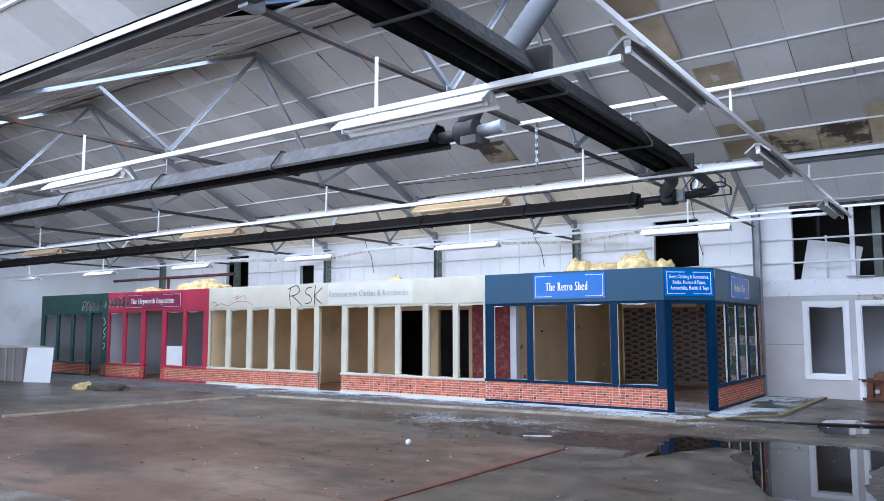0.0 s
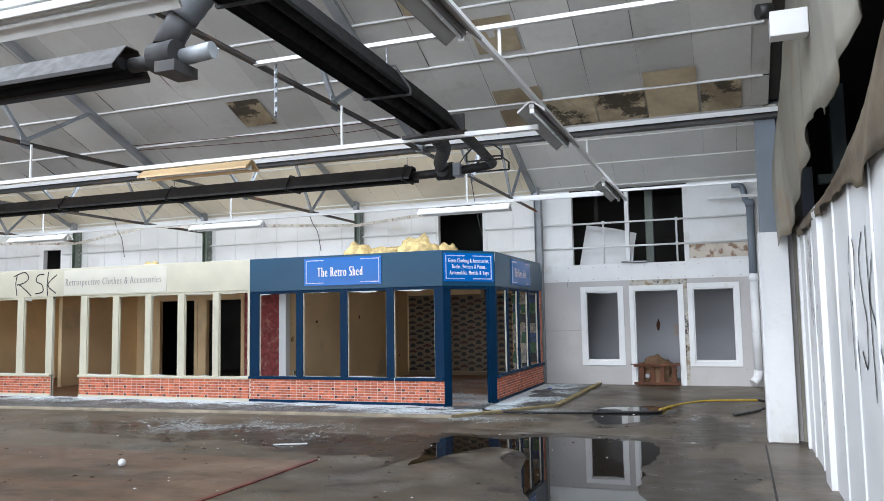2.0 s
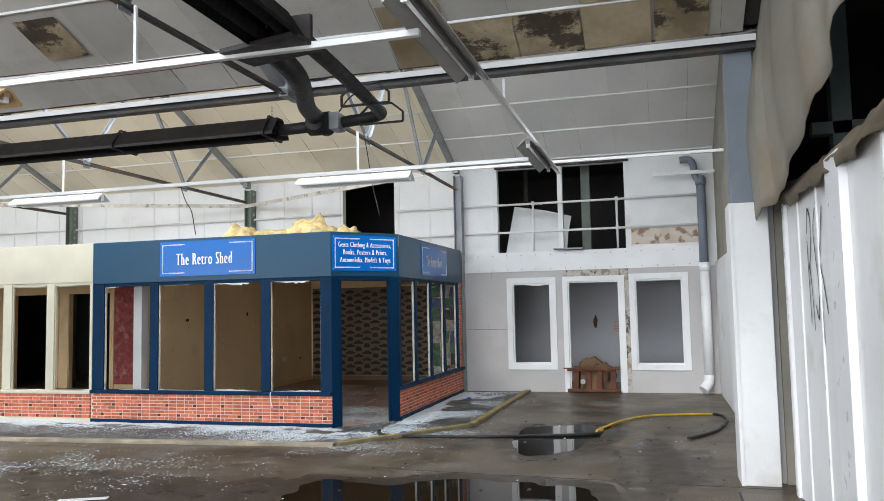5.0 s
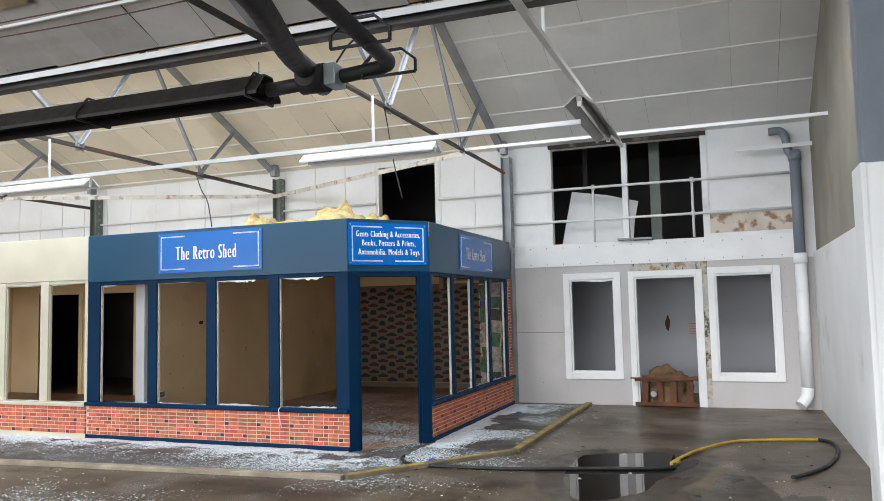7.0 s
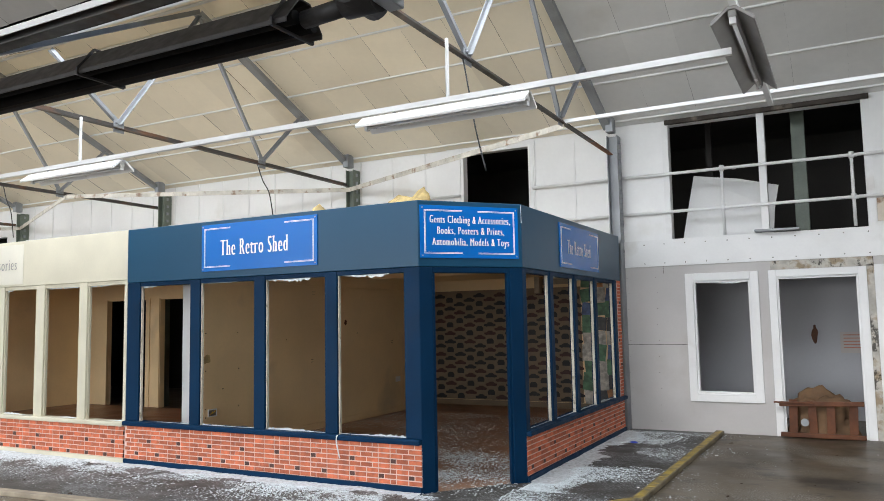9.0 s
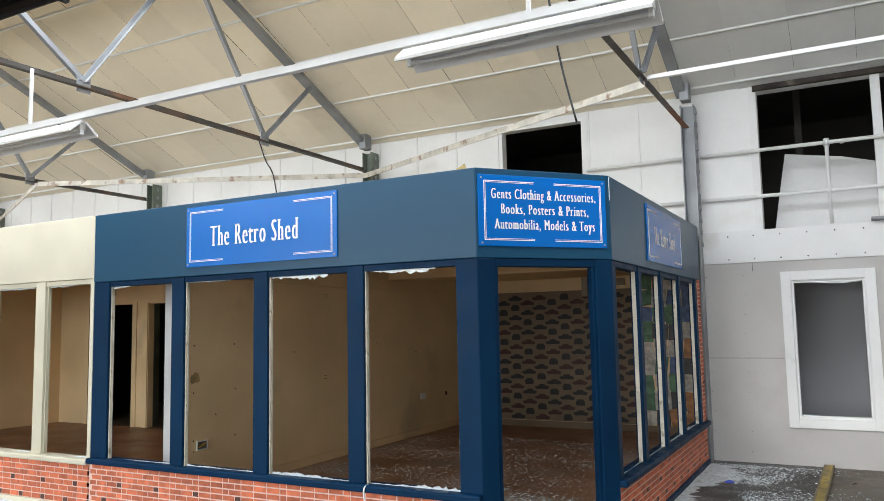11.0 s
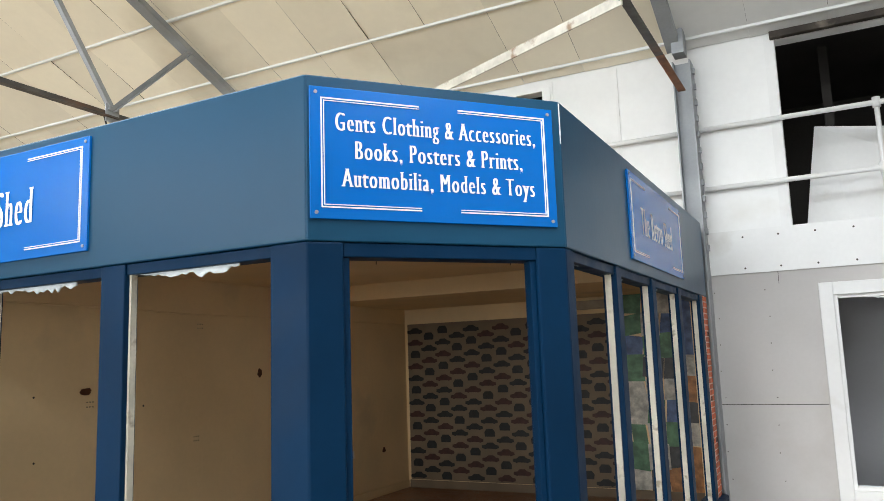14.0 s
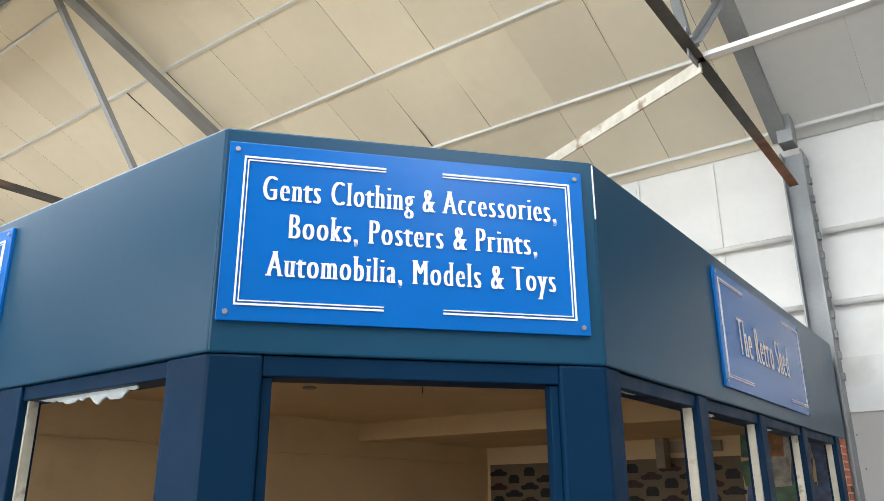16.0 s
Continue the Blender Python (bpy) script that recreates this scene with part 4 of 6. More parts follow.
def front_shape(bm, c, s, y):
    pts = [(-0.55, -0.35), (-0.6, 0.1), (-0.35, 0.42), (0.35, 0.42), (0.6, 0.1), (0.55, -0.35)]
    bm.faces.new([bm.verts.new((c[0] + u * s * 0.14, y, c[1] + v * s * 0.14)) for u, v in pts])


bmr, bmd = fresh(), fresh()
for i in range(14):
    for j in range(13):
        x, z = -6.84 + i * 0.2, 0.16 + j * 0.15 + (i % 2) * 0.075
        if x > -4.24 or z > 2.0:
            continue
        k = (i + 2 * j) % 3
        if k == 2:
            front_shape(bmd, (x, z), 0.85, ROOM_B - 0.007)
        else:
            car_shape(bmr if (i // 2 + j) % 2 else bmd, (x, z), 0.8, ROOM_B - 0.007)
part("car_print", bmr, CAR_RED, paper, kind="stuff")
part("car_print", bmd, CAR_DARK, paper, kind="stuff")
# poster collage beside it
r = random.Random(9)
COLL = [mat("poster_%s" % n, c, 0.5, var=0.4, scale=12, fine=40, bump=0.0) for n, c in (("pale", (0.5, 0.48, 0.42)), ("green", (0.08, 0.2, 0.1)), ("dark", (0.05, 0.05, 0.05)), ("amber", (0.45, 0.2, 0.06)), ("blue", (0.08, 0.14, 0.3)))]
collage = thing("poster_collage", "collage of overlapping colourful motoring posters", "posters", (-3.55, ROOM_B - 0.01, 0.1))
k = 0
for z in np.arange(0.12, 2.1, 0.24):
    for x in np.arange(-4.13, -3.1, 0.2):
        bm = fresh()
        w, h = r.uniform(0.16, 0.26), r.uniform(0.2, 0.3)
        box(bm, -w / 2, w / 2, 0, 0.002, -h / 2, h / 2, 0, pose(x + 0.1, ROOM_B - 0.006 - 0.0024 * (k % 4), z + 0.1, 0, r.uniform(-9, 9), 0))
        part("poster", bm, COLL[r.randrange(5)], collage)
        k += 1
# holes, sockets and marks on the partition
def ragged(y, z, w, seed, flat=0.6, n=18):
    """A ragged patch on the partition's face."""
    bm = fresh()
    ring = []
    for q in range(n):
        a = 2 * math.pi * q / n
        k = w * (1 + 0.45 * noise.noise((math.cos(a) * 1.5, math.sin(a) * 1.5, seed)) + 0.25 * noise.noise((math.cos(a) * 4, math.sin(a) * 4, seed)))
        ring.append(bm.verts.new((-6.987, y + k * math.cos(a), z + k * flat * math.sin(a))))
    bm.faces.new(ring)
    return bm


for y, z, w, flat in ((12.965, 1.44, 0.055, 0.5), (14.89, 1.52, 0.03, 1.2), (17.12, 0.53, 0.035, 0.9)):
    tagged(solo("wall_damage", ragged(y, z, w, y, flat), DARKWOOD, "ragged brown hole knocked in the plaster", "hole"), kind="structure")
tagged(solo("wall_damage", ragged(12.02, 1.11, 0.06, 3.7, 0.95, 40), mat("bare_patched_plaster", (0.5, 0.36, 0.16), 0.8, var=0.3, scale=14), "patch of bare plaster where a fitting was torn off", "stain"), kind="structure")
bm = fresh()
for y, z in ((12.01, 1.42), (12.01, 0.97), (12.015, 0.52), (12.55, 1.42), (12.57, 0.97), (12.57, 0.51), (12.3, 0.74), (12.02, 0.42), (13.5, 1.3), (15.2, 1.35)):
    pipe(bm, [(-6.989, y, z), (-6.986, y, z)], 0.008, 8)
for y0, z0 in ((12.98, 1.36), (14.05, 1.0), (14.08, 1.97), (16.2, 1.2)):
    for k in range(6):
        pipe(bm, [(-6.989, y0 + 0.025 * (k % 3), z0 - 0.035 * (k // 3)), (-6.986, y0 + 0.025 * (k % 3), z0 - 0.035 * (k // 3))], 0.005, 6)
tagged(solo("wall_fixings", bm, CHARRED, "dark screw holes left in the plaster", "fixings"), kind="stuff")
bm = fresh()
pipe(bm, curve_points([(-6.975, 11.9, 2.08), (-6.975, 13.2, 2.07), (-6.975, 14.2, 2.05), (-6.975, 16.0, 2.06), (-6.975, 17.6, 2.05)], 6), 0.007, 6)
solo("wall_cable", bm, BEIGE, "painted-over cable clipped along the partition", "cable", (-6.975, 14, 2.06))
back_box = thing("wall_socket", "open socket box with its plate torn off", "socket", (-6.98, 12.12, 0.47), "sockets")
bm = fresh()
for a, b, c, d in ((12.05, 12.19, 0.505, 0.515), (12.05, 12.19, 0.425, 0.435), (12.05, 12.058, 0.435, 0.505), (12.182, 12.19, 0.435, 0.505)):
    box(bm, -6.989, -6.972, a, b, c, d, 0.001)
part("rim", bm, PLASTIC_WHITE, back_box)
bm = fresh()
box(bm, -6.989, -6.984, 12.058, 12.182, 0.435, 0.505)
part("box_inside", bm, mat("grey_socket_box", (0.2, 0.19, 0.18), 0.6, metal=0.4), back_box)
bm = fresh()
for y, z in ((12.08, 0.45), (12.12, 0.46)):
    pipe(bm, curve_points([(-6.983, y, z), (-6.968, y + 0.02, z + 0.02), (-6.972, y + 0.04, z + 0.035)], 4), 0.005, 6)
part("wire", bm, HOSE_Y, back_box, "stub of yellow wire")
bm = fresh()
box(bm, -6.989, -6.975, 16.33, 16.47, 0.507, 0.593, 0.004)
solo("wall_socket", bm, PLASTIC_WHITE, "white double socket on the partition", "socket", (-6.982, 16.4, 0.55), "sockets")
# ceiling spots in the corner shop
for x, y in ((-4.6, 13.0), (-3.9, 13.6), (-5.6, 13.5)):
    bm = fresh()
    pipe(bm, [(x, y, 2.359), (x, y, 2.35)], 0.045, 16)
    solo("ceiling_spot", bm, GALV, "small recessed ceiling spotlight, unlit", "spotlight", (x, y, 2.36), "ceiling spots")

for x, y, z in ((-4.45, 13.3, 0.07), (-4.0, 13.9, 0.09), (-3.75, 14.2, 0.05), (-5.0, 13.9, 0.05), (-4.2, 14.6, 0.06)):
    bm = fresh()
    pipe(bm, curve_points([(x, y, 2.362), (x + 0.004, y, 2.36 - z * 0.5), (x - 0.003, y + 0.006, 2.36 - z)], 3), 0.003, 5)
    solo("ceiling_hook", bm, HOSE_K, "short wire hanging from the shop ceiling", "wire", (x, y, 2.36), "ceiling wires")
bm = fresh()
box(bm, -4.9, -4.81, 17.5, 17.66, 1.95, 2.239, 0.004)
box(bm, -4.8, -4.3, 17.62, 17.68, 2.1, 2.2, 0.004)
solo("conduit_box", bm, TIMBER, "broken timber boxing under the bulkhead", "boxing", (-4.85, 17.58, 2.239))

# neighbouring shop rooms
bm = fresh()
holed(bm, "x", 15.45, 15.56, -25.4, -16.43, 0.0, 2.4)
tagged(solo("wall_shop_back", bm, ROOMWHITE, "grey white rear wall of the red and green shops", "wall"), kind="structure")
bm = fresh()
holed(bm, "x", 15.45, 15.56, -16.43, -7.1, 0.0, 2.4, [(-13.1, -11.97, -0.01, 2.02), (-11.62, -10.55, -0.01, 2.02)])
tagged(solo("wall_shop_back", bm, BEIGE, "beige rear wall of the shops with dark doorways", "wall"), kind="structure")
bm = fresh()
box(bm, -10.46, -8.9, 15.44, 15.449, 0.1, 2.3)
tagged(solo("wall_paper", bm, REDPAPER, "red patterned wallpaper", "wallpaper"), kind="structure")
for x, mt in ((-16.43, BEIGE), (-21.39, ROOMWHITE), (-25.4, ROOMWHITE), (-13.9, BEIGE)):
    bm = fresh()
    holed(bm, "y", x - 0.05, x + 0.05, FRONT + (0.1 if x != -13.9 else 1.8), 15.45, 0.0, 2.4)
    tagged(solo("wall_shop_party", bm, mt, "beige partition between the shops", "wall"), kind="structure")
bm = fresh()
box(bm, -25.4, -7.1, FRONT + 0.1, 15.5, 2.36, 2.4)
tagged(solo("ceiling_shops", bm, BEIGE, "beige ceiling over the shops", "ceiling"), kind="structure")
bm = fresh()
quad(bm, (-25.4, FRONT + 0.05, 0.007), (-7.0, FRONT + 0.05, 0.007), (-7.0, 15.45, 0.007), (-25.4, 15.45, 0.007))
tagged(solo("floor_shops", bm, SHOPFLOOR, "brown dirty floor inside the shops", "floor"), kind="structure")
bm = fresh()
for x in (-13.15, -11.96, -11.7, -10.54):
    box(bm, x - 0.03, x + 0.07, 15.43, 15.449, 0, 2.05)
tagged(solo("door_frame", bm, BEIGE, "beige painted frames of the dark doorways", "door frame"), kind="structure")

# ---- rear wall details ----
bm = fresh()
x = -26.5
while x < -3.2:
    if not any(a - 0.05 < x < b + 0.05 for a, b in ((-5.36, -4.27), (-21.4, -20.2), (-17.6, -16.95))):
        box(bm, x - 0.012, x + 0.012, BACK - 0.012, BACK - 0.0005, 2.3, 4.2)
    x += 0.62
tagged(solo("wall_batten", bm, TBAR, "white cover strips on the lined wall", "trim"), kind="structure")
for z in (3.45, 2.93):
    for x0, x1 in ((-26.8, -21.5), (-20.1, -17.7), (-16.8, -5.4), (-4.2, -3.05), (-2.85, 1.5)):
        bm = fresh()
        pipe(bm, [(x0, BACK - 0.055, z), (x1, BACK - 0.055, z)], 0.021, 10)
        for xx in np.arange(x0 + 0.06, x1, 1.4):
            box(bm, xx - 0.02, xx + 0.02, BACK - 0.04, BACK - 0.001, z - 0.02, z + 0.02)
        solo("rail", bm, TBAR, "white tubular rail along the rear wall", "rail", (x0, BACK - 0.055, z), "wall rails")
bm = fresh()
for x in (-4.95,):
    pipe(bm, [(-5.36, BACK - 0.05, 2.9), (-4.2, BACK - 0.05, 2.95)], 0.018, 8)
solo("rail", bm, TBAR, "white tubular rail across the dark opening", "rail", (-5.36, BACK - 0.05, 2.9), "wall rails")
for x in (-1.54, -0.03):
    bm = fresh()
    pipe(bm, [(x, BACK - 0.055, 2.57), (x, BACK - 0.055, 3.47)], 0.02, 10)
    pipe(bm, [(x, BACK - 0.055, 3.41), (x, BACK - 0.055, 3.49)], 0.03, 10)
    pipe(bm, [(x, BACK - 0.055, 2.9), (x, BACK - 0.055, 2.97)], 0.03, 10)
    solo("rail_post", bm, TBAR, "white upright of the guard rail", "rail post", (x, BACK - 0.055, 2.57), "guard rail posts")
bm = fresh()
box(bm, -1.09, -1.0, BACK - 0.012, BACK + 0.12, 2.56, 4.14, 0.004)
tagged(solo("window_mullion", bm, WHITE, "white mullion in the dark upper opening", "mullion"), kind="structure")
bm = fresh()
box(bm, 0.11, 0.2, BACK - 0.02, BACK - 0.001, 2.56, 4.16)
box(bm, -2.3, -2.22, BACK - 0.02, BACK - 0.001, 2.56, 4.16)
box(bm, -4.27, -4.19, BACK - 0.02, BACK - 0.001, 2.3, 4.12)
tagged(solo("window_trim", bm, WHITE, "white jambs of the upper openings", "trim"), kind="structure")
bm = fresh()
box(bm, -1.2, -0.68, BACK - 0.14, BACK + 0.05, 2.562, 2.59, 0.004, pose(0, 0, 0, 0, 0.6, 0))
solo("ledge_plate", bm, GALV, "bent grey metal plate on the sill", "plate", (-0.9, BACK - 0.05, 2.565))
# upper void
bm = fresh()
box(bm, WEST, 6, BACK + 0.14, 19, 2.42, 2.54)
tagged(solo("floor_upper", bm, DARKROOM, "upper floor coloured dark for the shade behind the openings", "floor"), kind="structure")
bm = fresh()
vs = [(-2.12, 16.0, 2.55), (-1.75, 16.02, 2.545), (-0.97, 16.0, 2.55), (-0.95, 16.1, 2.9), (-0.9, 16.28, 3.24), (-1.4, 16.29, 3.38), (-1.99, 16.3, 3.48), (-2.06, 16.15, 3.0)]
a = [bm.verts.new(p) for p in vs]
b = [bm.verts.new(Vector(p) + Vector((0, 0.03, 0.01))) for p in vs]
for k in range(8):
    bm.faces.new((a[k], a[(k + 1) % 8], b[(k + 1) % 8], b[k]))
bm.faces.new(a[::-1]), bm.faces.new(b)
solo("broken_board", bm, WHITE, "broken white board leaning in the dark opening", "board", (-1.4, 16.1, 2.55))
bm = fresh()
vs = [(-4.75, 16.0, 2.55), (-4.1, 16.0, 2.55), (-4.2, 16.1, 3.0), (-4.5, 16.15, 2.98)]
a = [bm.verts.new(p) for p in vs]
b = [bm.verts.new(Vector(p) + Vector((0, 0.03, 0.01))) for p in vs]
for k in range(4):
    bm.faces.new((a[k], a[(k + 1) % 4], b[(k + 1) % 4], b[k]))
bm.faces.new(a[::-1]), bm.faces.new(b)
solo("broken_board", bm, WHITE, "broken white board leaning in the narrow opening", "board", (-4.4, 16.1, 2.55))
bm = fresh()
box(bm, -0.72, -0.55, 16.4, 16.55, 2.54, 4.4, 0.006)
solo("timber_post", bm, GREENSTEEL, "green grey post standing in the dark void", "post", (-0.63, 16.47, 2.54), "void posts")
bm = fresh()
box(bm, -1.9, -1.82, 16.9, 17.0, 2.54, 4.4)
solo("timber_post", bm, DARKROOM, "thin post coloured dark for the shade of the void", "post", (-1.86, 16.95, 2.54), "void posts")


# windows and door of the back room
def frame_set(name, x0, x1, z0, z1, w, label, sill=True):
    t = thing(name, label, "window" if sill else "door", (x0, BACK, z0), "", "structure")
    for a, b, c, d in ((x0, x0 + w, z0, z1), (x1 - w, x1, z0, z1), (x0 + w, x1 - w, z1 - w, z1)) + (((x0 + w, x1 - w, z0, z0 + w),) if sill else ()):
        bm = fresh()
        box(bm, a, b, BACK - 0.035, BACK + 0.1, c, d, 0.004)
        part("frame", bm, WHITE, t)
    v = w + 0.028
    for a, b, c, d in ((x0 + w, x0 + v, z0, z1 - w), (x1 - v, x1 - w, z0, z1 - w), (x0 + v, x1 - v, z1 - v, z1 - w)) + (((x0 + v, x1 - v, z0 + w, z0 + v),) if sill else ()):
        bm = fresh()
        box(bm, a, b, BACK - 0.006, BACK + 0.06, c, d, 0.003)
        part("glazing_bead", bm, WHITE, t)
    return t


r = random.Random(3)
for nm, x0, x1, z0, z1 in (("window_1", -2.08, -1.17, 0.4, 2.08), ("window_2", 0.13, 1.14, 0.39, 2.1)):
    t = frame_set(nm, x0, x1, z0, z1, 0.1, "white framed window with the pane smashed out")
    bm = fresh()
    jagged(bm, M_FRONT @ Matrix.Translation((0, BACK - FRONT, 0)), x0 + 0.13, x1 - 0.13, z1 - 0.128, -1, 0.03, r, 24, 0.04)
    jagged(bm, M_FRONT @ Matrix.Translation((0, BACK - FRONT, 0)), x0 + 0.13, x1 - 0.13, z0 + 0.128, 1, 0.03, r, 24, 0.02)
    part("glass_shards", bm, GLASSBIT, t, kind="stuff")
frame_set("door_1", -1.05, 0.05, 0.0, 2.08, 0.09, "white doorway with its door gone", False)
bm = fresh()
box(bm, 0.052, 0.128, BACK - 0.02, BACK - 0.0125, 0.0, 2.1)
box(bm, -1.02, 0.13, BACK - 0.02, BACK - 0.0125, 2.085, 2.195)
tagged(solo("charred_trim", bm, FLAKED, "scorched and flaking boards round the doorway", "trim"), kind="structure")
bm = fresh()
box(bm, 0.21, 1.42, BACK - 0.016, BACK - 0.001, 2.62, 2.9)
tagged(solo("wall_patch", bm, RUSTPEEL, "rust-stained peeling render on the wall", "wall"), kind="structure")
bm = fresh()
box(bm, -2.25, 0.2, BACK - 0.08, BACK - 0.02, 4.13, 4.19, 0.005)
tagged(solo("charred_lintel", bm, CHARRED, "scorched board edge above the opening", "trim"), kind="structure")
# joint and screw heads of the plasterboard
bm = fresh()
bar(bm, (SHED_R, BACK - 0.0125, 1.14), (-2.09, BACK - 0.0125, 1.14), 0.002, 0.005)
bar(bm, (-2.36, BACK - 0.0125, 2.1), (-2.36, BACK - 0.0125, 2.2), 0.004, 0.002)
for x in (-2.86, -2.47, 1.2):
    for k in range(10):
        c = Vector((x + 0.01 * (k % 3), BACK - 0.012, 0.12 + k * 0.215))
        pipe(bm, [c, c - Vector((0, 0.002, 0))], 0.0045, 8)
for x in np.arange(-2.6, 1.2, 0.27):
    for z in (2.24, 2.5):
        c = Vector((x, BACK - 0.03, z))
        pipe(bm, [c, c - Vector((0, 0.002, 0))], 0.008, 8)
tagged(solo("wall_fixings", bm, CHARRED, "dark screw heads and a joint in the wall lining", "fixings"), kind="stuff")
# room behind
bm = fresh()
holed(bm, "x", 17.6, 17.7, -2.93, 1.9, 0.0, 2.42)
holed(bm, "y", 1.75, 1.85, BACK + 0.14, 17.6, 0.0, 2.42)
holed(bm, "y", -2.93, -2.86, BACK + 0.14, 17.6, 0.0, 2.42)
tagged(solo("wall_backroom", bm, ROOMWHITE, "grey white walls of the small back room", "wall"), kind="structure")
bm = fresh()
bm.faces.new([bm.verts.new((-0.62 + 0.036 * math.cos(q * 0.4) * (1 + 0.8 * noise.noise((q * 0.7, 0.3, 0))), 17.596, 1.22 + 0.14 * math.sin(q * 0.4))) for q in range(15, -1, -1)])
tagged(solo("wall_stain", bm, DARKWOOD, "brown rust mark on the room's wall", "stain"), kind="structure")
bm = fresh()
box(bm, -0.3, 0.06, 17.594, 17.599, 0.95, 1.25)
note = solo("notice", bm, mat("faded_paper", (0.55, 0.5, 0.47), 0.7, var=0.04), "pale paper notice with faint red writing", "notice", (-0.1, 17.597, 1.1))
bm = fresh()
for k in range(5):
    box(bm, -0.26, 0.0 - 0.03 * (k % 2), 17.592, 17.5935, 1.2 - k * 0.045, 1.212 - k * 0.045)
part("writing", bm, REDINK, note)
# broken panel and rubbish in the doorway
pal = thing("broken_crate", "broken brown wooden crate front across the doorway", "crate", (-0.5, 15.7, 0))
r = random.Random(6)
for z, tilt in ((0.012, 0.2), (0.395, -1.6)):
    bm = fresh()
    box(bm, -0.5, 0.43, -0.02, 0.02, 0, 0.055, 0.006, pose(-0.5, 15.68, z, 0, tilt, 0))
    part("rail", bm, DARKWOOD, pal)
for k, x in enumerate((-0.86, -0.63, -0.44, -0.2)):
    bm = fresh()
    box(bm, -0.045, 0.05, -0.01, 0.01, 0, 0.42 + 0.04 * r.random(), 0.004, pose(x, 15.712, 0.015, 0, r.uniform(-3, 3), 0))
    part("slat", bm, DARKWOOD, pal)
bm = fresh()
box(bm, -1.06, -0.6, 15.63, 15.655, 0.425, 0.445, 0.004)
part("lath", bm, DARKWOOD, pal)
bm = fresh()
pipe(bm, [(-0.72, 15.7, 0.2), (-0.72, 15.655, 0.2)], 0.02, 10)
pipe(bm, [(-0.72, 15.66, 0.2), (-0.72, 15.645, 0.2), (-0.72, 15.625, 0.2), (-0.72, 15.615, 0.2)], 0.045, 14)
part("door_knob", bm, GALV, pal, "shiny round knob")


def heap(name, c, rx, ry, rz, material, label, category, seed, group=""):
    """An uneven heap with a lumpy outline."""
    bm = fresh()
    bmesh.ops.create_icosphere(bm, subdivisions=4, radius=1)
    for v in bm.verts:
        n1 = noise.noise(v.co * 2.1 + Vector((seed, 0, 0)))
        n2 = noise.noise(v.co * 6.3 + Vector((0, seed, 0)))
        k = 1 + 0.35 * n1 + 0.2 * n2
        z = max(v.co.z, -0.05)
        v.co = Vector((c[0] + v.co.x * rx * k, c[1] + v.co.y * ry * k, c[2] + max(0, z) * rz * (0.9 + 0.3 * n1 + 0.12 * n2)))
    for f in bm.faces:
        f.smooth = True
    return solo(name, bm, material, label, category, c, group)


CARD = mat("damp_cardboard", (0.15, 0.085, 0.042), 0.85, var=0.3, scale=5, fine=25, bump=0.4)
heap("crumpled_cardboard", (-0.53, 15.9, 0.0), 0.4, 0.15, 0.6, CARD, "heap of crumpled brown cardboard in the doorway", "rubbish", 2)

# downpipe in the corner
dp = thing("downpipe", "rainwater pipe in the corner, grey above and white below", "pipe", (1.41, 15.62, 0))
bm = fresh()
pipe(bm, [(1.41, 15.62, 2.18), (1.41, 15.62, 3.75)], 0.075, 16)
part("upper_pipe", bm, GREYSTEEL, dp, "grey upper pipe")
bm = fresh()
pipe(bm, curve_points([(1.08, 15.62, 4.05), (1.23, 15.62, 4.05), (1.3, 15.62, 3.95), (1.33, 15.62, 3.75), (1.41, 15.62, 3.65)], 5), 0.06, 14)
pipe(bm, [(1.41, 15.62, 3.6), (1.41, 15.62, 3.72)], 0.09, 14)
part("elbow", bm, GREYSTEEL, dp, "grey pipe elbow")
bm = fresh()
pipe(bm, [(1.41, 15.62, 0.3), (1.41, 15.62, 2.2)], 0.08, 16)
pipe(bm, [(1.41, 15.62, 2.1), (1.41, 15.62, 2.25)], 0.095, 16)
part("lower_pipe", bm, WHITE_CLEAN, dp, "white lower pipe")
bm = fresh()
pipe(bm, curve_points([(1.41, 15.62, 0.32), (1.39, 15.6, 0.2), (1.34, 15.55, 0.13), (1.3, 15.52, 0.085)], 5), 0.085, 14)
part("shoe", bm, WHITE_CLEAN, dp)
bm = fresh()
box(bm, 0.62, 1.639, 15.5, 15.53, 3.78, 3.84, 0.003)
solo("wall_bracket", bm, WHITE, "flaking white bracket bar in the corner", "bracket", (1.3, 15.51, 3.78))

# ---- east side: pillar, partition, torn membrane ----
p = thing("pillar", "boxed white pillar with grey steel column above", "pillar", (1.42, 9.0, 0), "", "structure")
bm = fresh()
box(bm, 1.26, 1.58, 8.85, 9.2, 0, 2.42, 0.006)
part("casing", bm, WHITE, p, "white boxed casing")
bm = fresh()
box(bm, 1.262, 1.29, 8.84, 8.849, 0, 2.42)
part("corner_strip", bm, WHITE_CLEAN, p)
bm = fresh()
box(bm, 1.29, 1.52, 8.9, 9.1, 2.4, 3.9, 0.004)
part("steel_column", bm, GREYSTEEL, p, "blue grey steel column")
bm = fresh()
box(bm, 1.585, 1.679, 9.0, 9.06, 0, 2.5)
tagged(solo("wall_return", bm, GREYWALL, "grey board closing the gap beside the pillar", "wall"), kind="structure")
bm = fresh()
